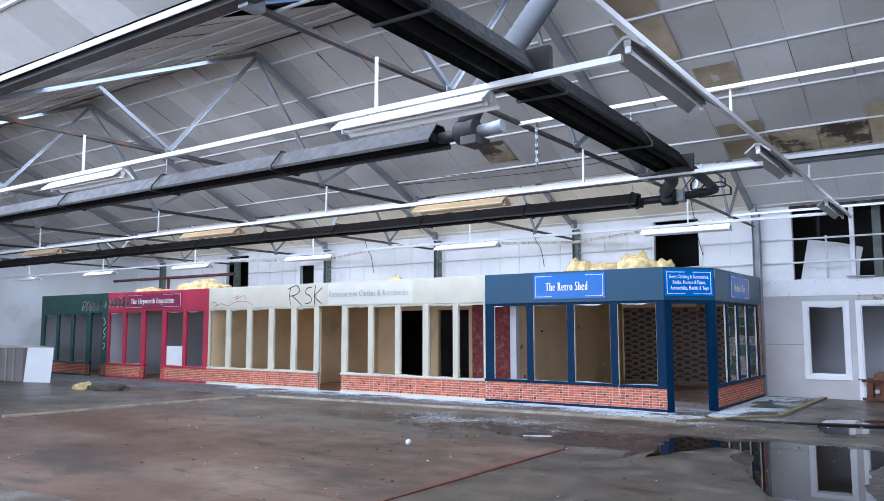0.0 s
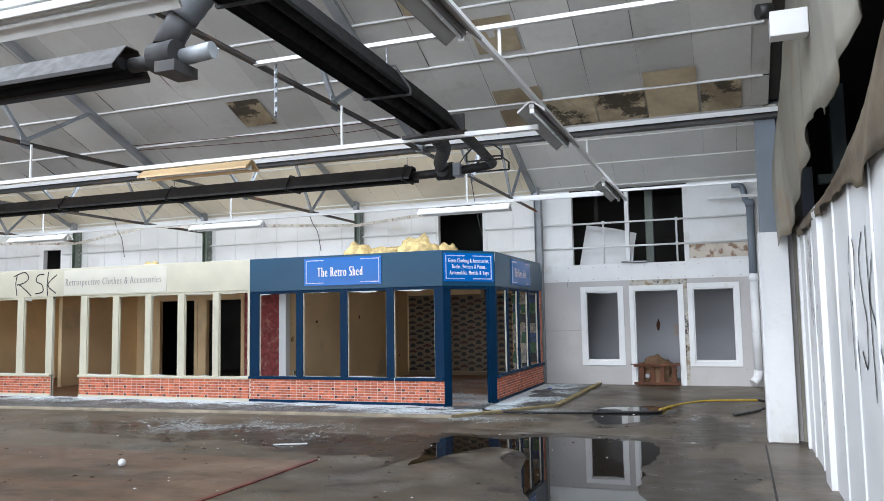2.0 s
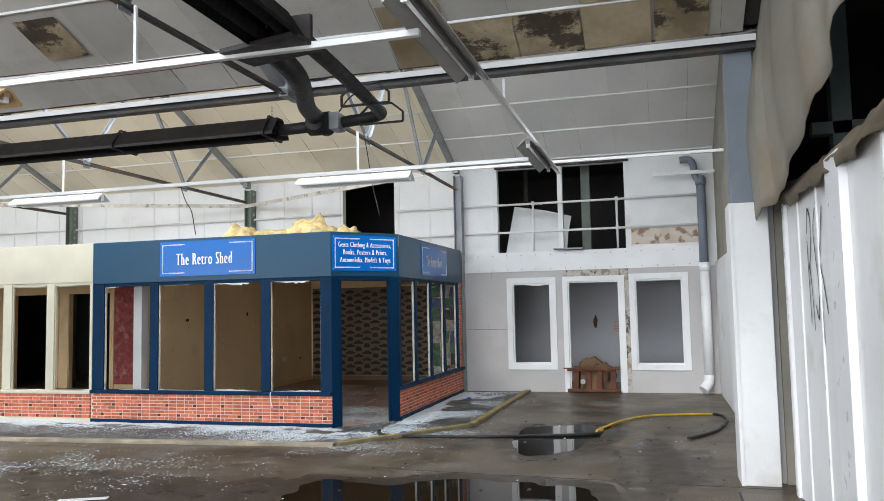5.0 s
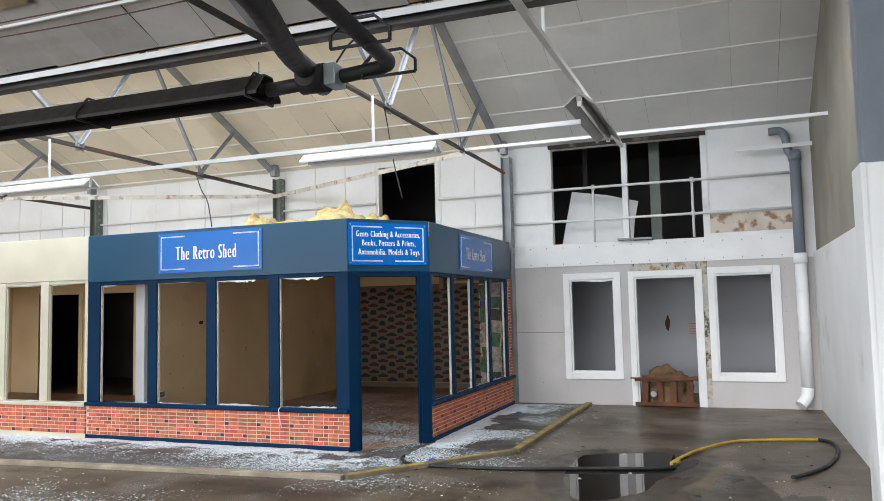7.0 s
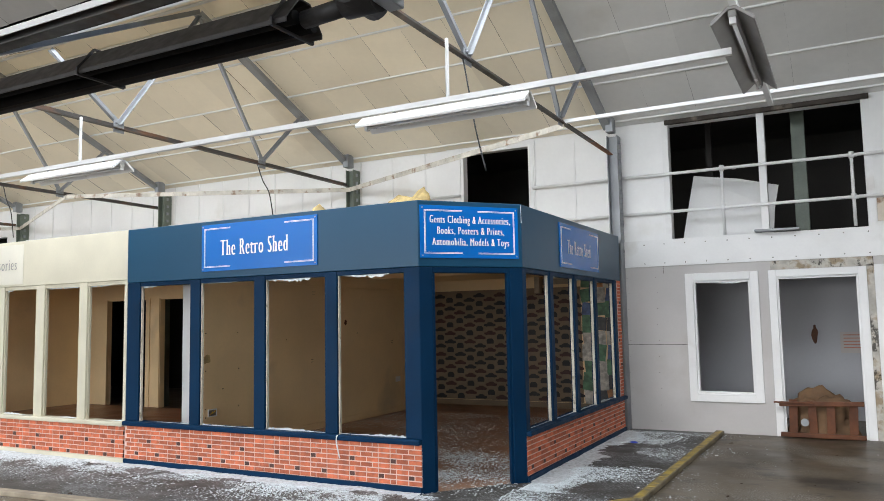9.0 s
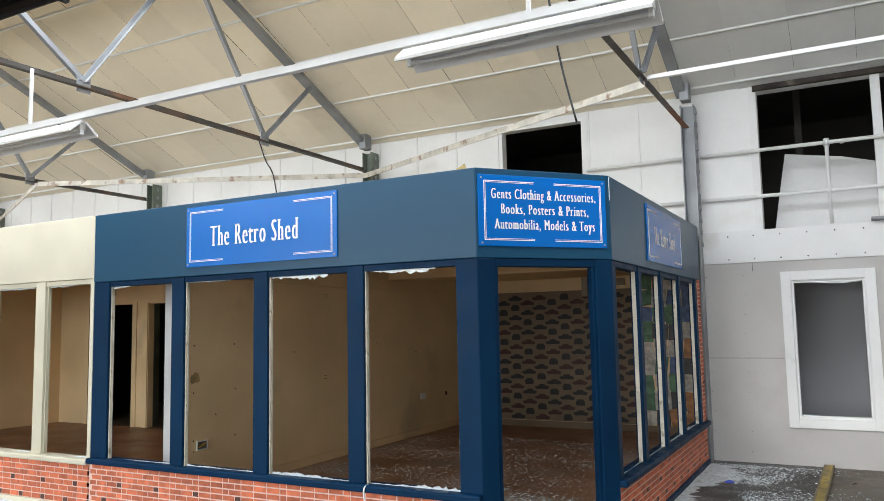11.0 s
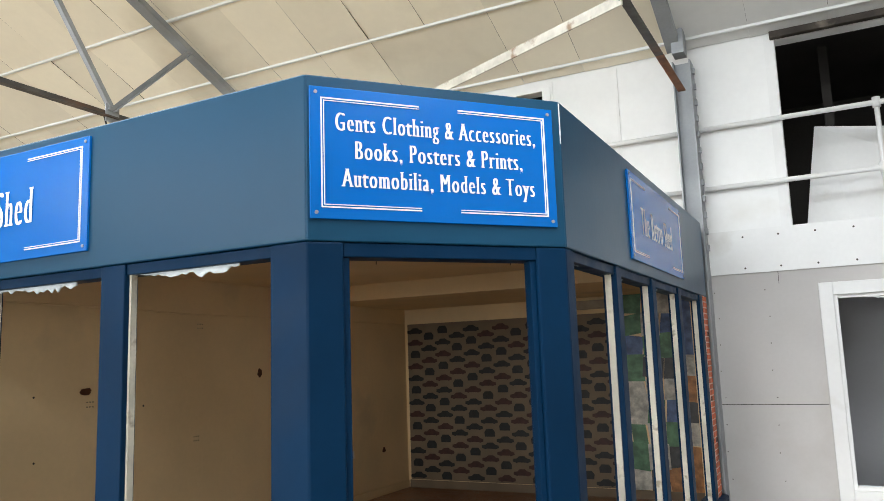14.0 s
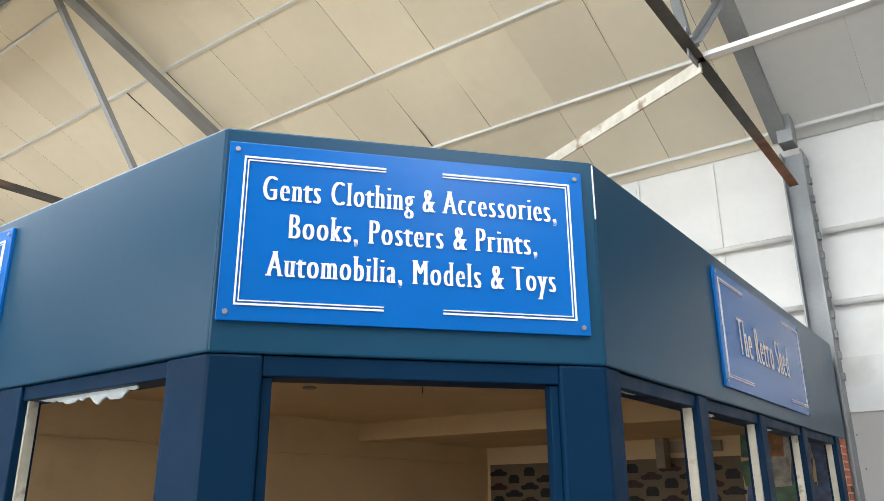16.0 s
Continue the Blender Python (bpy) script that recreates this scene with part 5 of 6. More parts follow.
for y, w, d in ((8.55, 0.1, 0.03), (8.0, 0.035, 0.015), (7.3, 0.035, 0.015), (6.6, 0.36, 0.05), (5.7, 0.035, 0.015), (4.9, 0.035, 0.015), (4.1, 0.035, 0.015), (3.0, 0.3, 0.05), (1.8, 0.035, 0.015)):
    box(bm, 1.68 - d, 1.6795, y - w / 2, y + w / 2, 0, 2.4, 0.003)
tagged(solo("wall_trim", bm, WHITE_CLEAN, "white battens and ribs on the partition wall", "trim"), kind="structure")
M_EAST = Matrix(((0, 1, 0, 1.678), (-1, 0, 0, 0), (0, 0, 1, 0), (0, 0, 0, 1)))
bm = fresh()
def rsk(bm, m, u, w, z0, z1, thick):
    """Three tall sprayed letters from u on, w wide in all."""
    h = z1 - z0
    a = w / 3.2
    strokes(bm, m, [[(u, z0 + 0.72 * h), (u + 0.03 * a, z0 + 0.4 * h), (u + 0.12 * a, z0)],
                    [(u, z0 + 0.8 * h), (u + 0.3 * a, z1), (u + 0.75 * a, z0 + 0.88 * h), (u + 0.55 * a, z0 + 0.6 * h), (u + 0.15 * a, z0 + 0.48 * h)],
                    [(u + 0.3 * a, z0 + 0.5 * h), (u + 0.55 * a, z0 + 0.25 * h), (u + 0.7 * a, z0 - 0.05 * h)],
                    [(u + 1.7 * a, z0 + 0.97 * h), (u + 1.25 * a, z0 + 0.8 * h), (u + 1.45 * a, z0 + 0.55 * h), (u + 1.75 * a, z0 + 0.35 * h), (u + 1.55 * a, z0 + 0.05 * h), (u + 1.1 * a, z0 + 0.15 * h)],
                    [(u + 2.1 * a, z1), (u + 2.15 * a, z0 + 0.5 * h), (u + 2.25 * a, z0 - 0.15 * h)],
                    [(u + 2.9 * a, z0 + 0.95 * h), (u + 2.2 * a, z0 + 0.55 * h), (u + 2.6 * a, z0 + 0.35 * h), (u + 3.1 * a, z0 + 0.1 * h)]], thick)


rsk(bm, M_EAST, -7.7, 0.6, 1.4, 2.2, 0.02)
rsk(bm, M_EAST, -5.08, 1.1, 1.1, 2.0, 0.022)
tagged(solo("graffiti", bm, INK, "black sprayed graffiti on the white partition", "graffiti", (1.67, 5, 0)), kind="structure")


def lower_edge(y, pts):
    for (a, za), (b, zb) in zip(pts, pts[1:]):
        if a <= y <= b:
            return za + (zb - za) * (y - a) / (b - a)
    return pts[0][1] if y < pts[0][0] else pts[-1][1]


LOW = [(-2, 3.9), (2.0, 3.4), (3.3, 3.1), (3.97, 2.95), (4.45, 2.86), (5.0, 2.87), (5.5, 3.02), (5.8, 3.0), (6.05, 2.9), (6.7, 2.72), (7.4, 2.55), (7.9, 2.42), (8.4, 2.3), (8.75, 2.25), (9.1, 2.55)]
bm = fresh()
NY, NZ = 150, 16
rows = []
for i in range(NY + 1):
    y = -2 + 11.1 * i / NY
    lo = lower_edge(y, LOW) + 0.05 * noise.noise((y * 5, 0, 3)) + 0.02 * noise.noise((y * 25, 0, 3))
    hi = max(lo + 0.1, roof_z(y) + 0.03)
    col = []
    for j in range(NZ + 1):
        f = j / NZ
        hang = (1 - f)
        x = 1.58 - 0.1 * math.sin(math.pi * f) * (0.5 + noise.noise((y * 1.7, f * 0.8, 1))) + 0.07 * hang ** 2 * noise.noise((y * 2.6, f * 1.2, 7)) - (0.1 * hang if y > 8.3 else 0)
        col.append(bm.verts.new((x, y, lo + (hi - lo) * f)))
    rows.append(col)
for a, b in zip(rows, rows[1:]):
    for j in range(NZ):
        f = bm.faces.new((a[j], b[j], b[j + 1], a[j + 1]))
        f.smooth = True
ob = solo("torn_membrane", bm, MEMBRANE, "torn beige roof membrane hanging in ragged folds", "membrane", (1.6, 8.6, 2.3))
md = ob.modifiers.new("thickness", "SOLIDIFY")
md.thickness = 0.006
bm = fresh()
rows = []
for i in range(121):
    y = -3 + 11.6 * i / 120
    lo = 2.3 + 0.07 * noise.noise((y * 2.2, 1, 0)) + 0.03 * noise.noise((y * 11, 1, 0)) - 0.1 * max(0, 1 - abs(y - 4.1) / 0.3)
    hi = lower_edge(y, [(-3, 3.2), (3.5, 2.95), (4.2, 2.68), (5.0, 2.55), (6.0, 2.46), (8.0, 2.47), (8.6, 2.55)]) + 0.03 * noise.noise((y * 6, 4, 0))
    col = []
    for j in range(9):
        f = j / 8
        x = 1.66 - 0.03 + 0.05 * noise.noise((y * 3, f * 2, 9)) * (1 - f) + 0.12 * max(0, f - 0.5)
        col.append(bm.verts.new((min(x, 1.672) if f < 0.5 else x, y, lo + (hi - lo) * f)))
    rows.append(col)
for a, b in zip(rows, rows[1:]):
    for j in range(8):
        bm.faces.new((a[j], b[j], b[j + 1], a[j + 1])).smooth = True
ob = solo("torn_membrane", bm, BROWN_MEMBRANE, "brown strip of torn membrane draped over the partition", "membrane", (1.66, 5, 2.3))
md = ob.modifiers.new("thickness", "SOLIDIFY")
md.thickness = 0.005
bm = fresh()
box(bm, 2.05, 2.2, 8.5, 8.65, 0, 4.0, 0.005)
box(bm, 1.9, 5.7, 8.5, 8.62, 2.9, 3.0)
solo("bay_post", bm, GREENSTEEL, "green steel post in the dark neighbouring bay", "post", (2.1, 8.6, 0))
bm = fresh()
bmesh.ops.create_icosphere(bm, subdivisions=3, radius=1)
for v in bm.verts:
    k = 1 + 0.25 * noise.noise(v.co * 2.3)
    v.co = Vector((1.605 + 0.05 * v.co.x * k, 11.0 + (0.16 + 0.05 * v.co.z) * v.co.y * k, 3.85 + 0.4 * v.co.z * k))
for f in bm.faces:
    f.smooth = True
solo("loose_flap", bm, MEMBRANE, "bulging loose piece of lining on the side wall", "flap", (1.61, 11, 3.45))


# ---- hung from the roof ----
def batten_lamp(c, along, enamel, label, group="strip lamps", half=0.75):
    """A fluorescent batten with a sloping trough reflector, 1.5 m long, hung under a rail."""
    c = Vector(c)
    a = Vector(along) * half
    t = thing("strip_lamp", label, "strip lamp", c, group)
    bm = fresh()
    profile(bm, c - a, c + a, [(-0.025, 0.0), (0.025, 0.0), (0.13, -0.085), (0.13, -0.105), (0.122, -0.105), (0.02, -0.02), (-0.02, -0.02), (-0.122, -0.105), (-0.13, -0.105), (-0.13, -0.085)])
    part("reflector", bm, enamel, t)
    bm = fresh()
    bar(bm, c - a * 0.98 - UP * 0.042, c + a * 0.98 - UP * 0.042, 0.05, 0.045)
    part("batten", bm, enamel, t)
    bm = fresh()
    pipe(bm, [c - a * 0.94 - UP * 0.085, c + a * 0.94 - UP * 0.085], 0.013, 10)
    part("tube", bm, TUBEGLASS, t, "unlit fluorescent tube")
    for s in (-1, 1):
        bm = fresh()
        bar(bm, c + a * s * 0.94 - UP * 0.08, c + a * s * 0.975 - UP * 0.08, 0.04, 0.055)
        part("lamp_holder", bm, PLASTIC_WHITE, t)
        bm = fresh()
        bar(bm, c + a * s * 0.6, c + a * s * 0.6 + UP * 0.04, 0.02, 0.02)
        part("clip", bm, GALV, t)
    return t


def light_rail(p0, p1, rods, label):
    t = thing("lamp_rail", label, "rail", p0, "lamp rails")
    bm = fresh()
    bar(bm, p0, p1, 0.045, 0.045)
    part("channel", bm, TBAR, t)
    for q, top in rods:
        bm = fresh()
        bar(bm, q, (q[0], q[1], top), 0.022, 0.022)
        part("drop_rod", bm, TBAR, t)
    return t


RAIL_Z = 3.315
for y, z in ((2.3, RAIL_Z), (6.33, RAIL_Z), (10.5, RAIL_Z - 0.05)):
    light_rail((-26.8, y, z), (-0.75, y, z), [((x + 0.07, y, z), 3.77) for x in TRUSSES], "white lamp rail hung below the trusses")
light_rail((-0.7, -4.0, 3.5), (-0.7, 12.9, 3.5), [((-0.7, 4.85, 3.5), 3.76), ((-0.7, 8.85, 3.5), 3.73)], "grey lamp rail running to the rear")
for x in [-2.93 - 4.45 * k for k in range(6)]:
    batten_lamp((x, 10.5, RAIL_Z - 0.09), (1, 0, 0), LAMPWHITE, "white enamel strip lamp with an unlit tube")
for x in [-2.52 - 4.72 * k for k in range(6)]:
    batten_lamp((x, 2.3, RAIL_Z - 0.04), (1, 0, 0), LAMPWHITE, "white enamel strip lamp with an unlit tube")
for x in (-4.75, -10.14, -16.0):
    batten_lamp((x, 6.33, RAIL_Z - 0.04), (1, 0, 0), LAMPCREAM, "yellowed enamel strip lamp below the middle rail")
PERFORATED = mat("perforated_grey_metal", (0.3, 0.29, 0.275), 0.45, 0.4, bump=0.05)
for y in (3.1, 6.7, 11.0):
    batten_lamp((-0.7, y, 3.44), (0, 1, 0), PERFORATED, "grey metal strip lamp on the long rail", half=0.85)


# radiant heaters
def heater(p0, p1, label, w=0.19, h=0.17, spots=(), chains=(), hood=None, chain_top=3.77):
    p0, p1 = Vector(p0), Vector(p1)
    t = thing("radiant_heater", label, "heater", (p0 + p1) / 2, "radiant heaters")
    bm = fresh()
    profile(bm, p0, p1, [(-0.06, h), (0.06, h), (w, 0.0), (w, -0.03), (w - 0.008, -0.03), (w - 0.008, 0.0), (0.055, h - 0.01), (-0.055, h - 0.01), (-w + 0.008, 0.0), (-w + 0.008, -0.03), (-w, -0.03), (-w, 0.0)])
    part("hood", bm, hood or HEATGREY, t, "dark folded metal reflector hood")
    d = (p1 - p0).normalized()
    s = d.cross(UP)
    for o in (-0.09, 0.09):
        bm = fresh()
        pipe(bm, [p0 + s * o + UP * 0.03, p1 + s * o + UP * 0.03], 0.045, 12)
        part("burner_tube", bm, MATTBLACK, t, "matt black burner tube")
    length = (p1 - p0).length
    for k, at in enumerate(spots):
        c = p0 + d * at
        bm = fresh()
        pts = [c + s * x + UP * z for x, z in ((-w - 0.02, -0.04), (-w - 0.02, 0.01), (-0.07, h + 0.02), (0.07, h + 0.02), (w + 0.02, 0.01), (w + 0.02, -0.04), (-w - 0.02, -0.04))]
        for a, b in zip(pts, pts[1:]):
            bar(bm, a, b, 0.018, 0.018)
        part("bracket", bm, BLACKMETAL, t)
        if at not in chains:
            continue
        bm = fresh()
        reach = chain_top - (c.z + h + 0.02)
        for q in range(6):
            z = h + 0.02 + q * reach / 6
            bar(bm, c + UP * z, c + UP * (z + reach / 6), 0.012 if q % 2 else 0.004, 0.004 if q % 2 else 0.012)
        part("chain", bm, GALV, t)
    return t


HUNG = [26.5 + x for x in TRUSSES[1:]]
AT = sorted([26.5 + x for x in TRUSSES] + [26.5 + x + 2.2 for x in TRUSSES[1:]], reverse=True)
heater((-26.5, 3.45, 3.3), (-3.05, 3.45, 3.3), "long black radiant tube heater hung below the roof", spots=AT[1:], chains=HUNG)
heater((-26.5, 9.1, 3.46), (-3.2, 9.1, 3.46), "long black radiant tube heater hung near the shops", spots=AT[1:] + [23.2], chains=HUNG + [23.2])
hy = heater((-1.45, -2.5, 3.36), (-1.72, 6.3, 3.36), "wide black radiant heater running towards the shops", 0.19, 0.2, (3.45, 5.3, 7.35), (3.45, 7.35), MATTBLACK, 3.75)
bm = fresh()
box(bm, -0.32, 0.32, -0.17, 0.17, 0.0, 0.035, 0.004, pose(-1.81, 6.36, 3.315, 0, 0, -13))
box(bm, -1.94, -1.5, 6.305, 6.345, 3.352, 3.53, 0.004)
part("end_plate", bm, HEATGREY, hy)
bm = fresh()
for y in (2.45,):
    box(bm, -1.85, -1.35, y - 0.03, y + 0.03, 3.31, 3.58, 0.004)
part("joint_plate", bm, HEATGREY, hy)
# burner pipes and fan at the heater's end
fan = thing("heater_fan", "black fan housing and bent pipes joining the heaters", "fan", (-2.66, 8.95, 3.5))
bm = fresh()
pipe(bm, [(-3.2, 9.1, 3.5), (-2.75, 9.05, 3.5)], 0.06, 14)
part("pipe", bm, BLACKMETAL, fan)
bm = fresh()
pipe(bm, curve_points([(-1.9, 6.35, 3.42), (-2.05, 7.2, 3.42), (-2.5, 8.3, 3.5), (-2.66, 8.75, 3.55), (-2.66, 8.95, 3.52)], 6), 0.085, 14)
part("pipe", bm, BLACKMETAL, fan)
bm = fresh()
pipe(bm, curve_points([(-1.62, 6.35, 3.42), (-1.75, 7.5, 3.46), (-1.95, 8.7, 3.54), (-2.0, 8.98, 3.55), (-2.12, 9.05, 3.54), (-2.5, 9.05, 3.51)], 6), 0.06, 14)
part("pipe", bm, BLACKMETAL, fan)
bm = fresh()
pipe(bm, [(-2.79, 8.98, 3.5), (-2.56, 8.98, 3.5)], 0.12, 18)
pipe(bm, [(-2.67, 8.82, 3.5), (-2.67, 9.14, 3.5)], 0.1, 18)
part("fan_housing", bm, BLACKMETAL, fan)
bm = fresh()
box(bm, -2.56, -2.45, 8.92, 9.12, 3.42, 3.6, 0.01)
part("junction_box", bm, GALV, fan, "grey metal junction box")
for y, x in ((9.02, -1.98), (8.3, -1.87)):
    bm = fresh()
    pts = [(x - 0.27, y, 3.46), (x - 0.27, y, 3.56), (x - 0.16, y, 3.66), (x + 0.08, y, 3.66), (x + 0.2, y, 3.56), (x + 0.2, y, 3.46), (x - 0.27, y, 3.46)]
    for a, b in zip(pts, pts[1:]):
        bar(bm, a, b, 0.02, 0.02)
    part("guard_bracket", bm, BLACKMETAL, fan)
bm = fresh()
pipe(bm, curve_points([(-2.45, 8.95, 3.6), (-2.35, 8.95, 3.72), (-2.2, 8.9, 3.8), (-2.22, 8.6, 3.7), (-2.1, 8.3, 3.6)], 6), 0.008, 6)
part("cable", bm, HOSE_K, fan)
fan1 = thing("heater_fan", "fan housing with bright metal stub at the heater's end", "fan", (-2.6, 3.45, 3.34), "")
bm = fresh()
pipe(bm, [(-3.05, 3.45, 3.34), (-2.75, 3.45, 3.34)], 0.055, 12)
pipe(bm, [(-2.8, 3.4, 3.34), (-2.6, 3.4, 3.34)], 0.11, 16)
part("fan_housing", bm, BLACKMETAL, fan1)
bm = fresh()
pipe(bm, [(-2.6, 3.45, 3.34), (-2.35, 3.45, 3.36)], 0.06, 14)
part("stub", bm, GALV, fan1, "bright galvanised pipe stub")
bm = fresh()
box(bm, -2.72, -2.55, 3.3, 3.55, 3.2, 3.28, 0.005)
part("junction_box", bm, DARKSTEEL, fan1)
bm = fresh()
pipe(bm, [(-2.72, 3.42, 3.4), (-2.7, 3.46, 3.52), (-2.66, 3.52, 3.66)], 0.1, 14)
part("flue", bm, BLACKMETAL, fan1)
# spiral flue to the roof
bm = fresh()
a, b = Vector((-2.68, 3.5, 3.64)), Vector((-1.75, 4.2, 5.4))
n = 46
pipe(bm, [a + (b - a) * (k / n) for k in range(n + 1)], 0.115, 18)
for k, v in enumerate(bm.verts):
    ring = k // 18
    axis = a + (b - a) * (min(ring, n) / n)
    v.co = axis + (v.co - axis) * (1.04 if ring % 2 else 1.0)
solo("flue_duct", bm, DULLGALV, "grey spiral steel flue rising to the roof", "duct", tuple(a))
# chain hanging from the roof rail
bm = fresh()
for k in range(11):
    z = 3.28 + k * 0.043
    bar(bm, (-2.76, 4.87, z), (-2.76, 4.87, z + 0.047), 0.034 if k % 2 else 0.007, 0.007 if k % 2 else 0.034)
solo("hanging_chain", bm, GALV, "loose chain hanging from the roof rail", "chain", (-2.76, 4.87, 3.28))
# loose wires above the shops
bm = fresh()
pipe(bm, curve_points([(-2.95, 10.93, 3.75), (-2.93, 10.95, 3.6), (-2.87, 10.98, 3.15), (-2.79, 11.0, 2.77)], 6), 0.007, 6)
solo("loose_wire", bm, HOSE_K, "loose black wire dangling from the truss", "wire", (-2.95, 10.93, 3.75), "loose wires")
for k, (x, y, z) in enumerate(((-7.33, 13.4, 3.68), (-11.76, 12.5, 3.68))):
    bm = fresh()
    pipe(bm, curve_points([(x - 0.1, y, z + 0.1), (x, y, z - 0.15), (x + 0.12, y, z - 0.35), (x + 0.2, y, z - 0.75)], 6), 0.008, 6)
    solo("loose_wire", bm, HOSE_K, "loose black wire dangling from the truss", "wire", (x, y, z), "loose wires")
bm = fresh()
pipe(bm, curve_points([(-2.95, 8.3, 4.05), (-4.5, 8.2, 3.98), (-7.4, 8.3, 4.1)], 10), 0.006, 6)
pipe(bm, curve_points([(-2.95, 8.2, 4.1), (-4.5, 8.1, 4.06), (-7.4, 8.2, 4.15)], 10), 0.006, 6)
solo("loose_wire", bm, mat("brown_cable", (0.1, 0.04, 0.03), 0.5), "thin brown cables strung between trusses", "wire", (-4.5, 8.2, 4.0), "loose wires")
# floodlight on the east gable
fl = thing("floodlight", "black floodlight on a white box fixed to the side wall", "floodlight", (1.42, 5.5, 3.6))
bm = fresh()
box(bm, 1.29, 1.56, 5.43, 5.58, 3.6, 3.8, 0.008)
part("box", bm, PLASTIC_WHITE, fl, "white plastic box")
bm = fresh()
pipe(bm, [(1.31, 5.5, 3.83), (1.21, 5.46, 3.82)], 0.06, 14)
bar(bm, (1.33, 5.5, 3.76), (1.29, 5.5, 3.84), 0.025, 0.025)
part("lamp_head", bm, HOSE_K, fl, "round black lamp head")

# yellow pipes at the far end
bm = fresh()
pipe(bm, [(-26, 14.2, 3.3), (-19.0, 14.2, 3.3)], 0.05, 10)
pipe(bm, [(-22.6, 14.2, 3.3), (-22.6, 14.2, 2.62)], 0.05, 10)
solo("sprinkler_pipe", bm, mat("dark_red_pipe", (0.09, 0.025, 0.02), 0.5), "dark red pipe above the far shops", "pipe", (-22.6, 14.2, 2.62))

# insulation heaps on the shop roofs
k = 0
for x, y, rx, ry, rz in ((-4.95, 13.5, 0.5, 0.4, 0.56), (-6.25, 13.4, 0.36, 0.35, 0.48), (-5.6, 13.5, 0.5, 0.35, 0.42), (-4.45, 13.7, 0.3, 0.3, 0.42), (-11.2, 13.0, 0.25, 0.2, 0.28), (-18.6, 12.6, 1.2, 0.5, 0.45), (-21.5, 12.8, 0.9, 0.5, 0.3)):
    heap("insulation_batt", (x, y, SHED_TOP - 0.03), rx, ry, rz, FOAM, "heap of torn yellow insulation on the shop roof", "insulation", k + 11, "insulation heaps")
    k += 1
bm = fresh()
box(bm, -25.4, SHED_L - 0.005, FRONT + 0.095, BACK - 0.2, SHED_TOP - 0.06, SHED_TOP - 0.03)
tagged(solo("roof_shops", bm, TIMBER, "flat boarded top of the shops", "roof"), kind="structure")

# ---- on the floor ----
def puddle(name, c, rx, ry, seed, material, z, rough=0.35, turn=0.0):
    bm = fresh()
    vs = []
    n = 96
    for k in range(n):
        a = 2 * math.pi * k / n
        d = Vector((math.cos(a), math.sin(a), seed))
        f = 1 + rough * noise.noise(d * 1.4) + rough * 0.6 * noise.noise(d * 3.7) + rough * 0.25 * noise.noise(d * 9)
        x, y = rx * f * math.cos(a), ry * f * math.sin(a)
        vs.append(bm.verts.new((c[0] + x * math.cos(turn) - y * math.sin(turn), c[1] + x * math.sin(turn) + y * math.cos(turn), z)))
    bm.faces.new(vs)
    return tagged(solo(name, bm, material, "shallow puddle of rainwater on the concrete" if material is WATER else "dark damp patch on the concrete", "puddle"), kind="structure")


def pool(points, seed, material, z, grow=0.0):
    """A sheet of water with a wavering edge round a few corners."""
    line = curve_points(list(points) + [points[0]], 14)[:-1]
    mid = sum(line, Vector()) / len(line)
    bm = fresh()
    vs = []
    for p in line:
        d = p - mid
        k = 1 + grow / d.length + 0.09 * noise.noise((p.x * 1.9, p.y * 1.9, seed)) + 0.05 * noise.noise((p.x * 6, p.y * 6, seed))
        vs.append(bm.verts.new((mid.x + d.x * k, mid.y + d.y * k, z)))
    bmesh.ops.triangulate(bm, faces=[bm.faces.new(vs)])
    wet = material is WATER
    return tagged(solo("puddle" if wet else "damp_patch", bm, material, "shallow puddle of rainwater on the concrete" if wet else "dark damp patch on the concrete", "puddle"), kind="structure")


for k, corners in enumerate((((-2.2, 6.5, 0), (-2.46, 7.6, 0), (-2.36, 8.4, 0), (-1.8, 8.3, 0), (-1.2, 8.6, 0), (-0.5, 8.6, 0), (0.0, 8.45, 0), (0.1, 7.5, 0), (0.1, 6.3, 0), (0.15, 5.4, 0), (-0.4, 5.0, 0), (-0.8, 5.6, 0), (-1.05, 6.5, 0), (-1.25, 7.4, 0), (-1.7, 7.75, 0), (-2.0, 7.2, 0)),
                             ((-1.1, 11.3, 0), (-0.95, 11.75, 0), (-0.25, 11.95, 0), (0.1, 11.5, 0), (-0.2, 10.8, 0), (-0.35, 10.1, 0), (-0.75, 9.75, 0), (-1.0, 10.4, 0)))):
    pool(corners, 3.3 + k, DAMP, 0.0024 + 0.0002 * k, 0.28)
    pool(corners, 3.3 + k, WATER, 0.0042 + 0.0002 * k)
for c, rx, ry, s in (((-3.2, 7.6), 1.3, 0.9, 21.0), ((0.3, 6.0), 0.9, 1.6, 22.0), ((-6.5, 8.0), 2.2, 0.7, 23.0), ((0.6, 9.6), 0.5, 1.2, 25.0)):
    puddle("damp_patch", c, rx, ry, s, DAMP, 0.0008 + 0.0002 * (s - 20), 0.5)

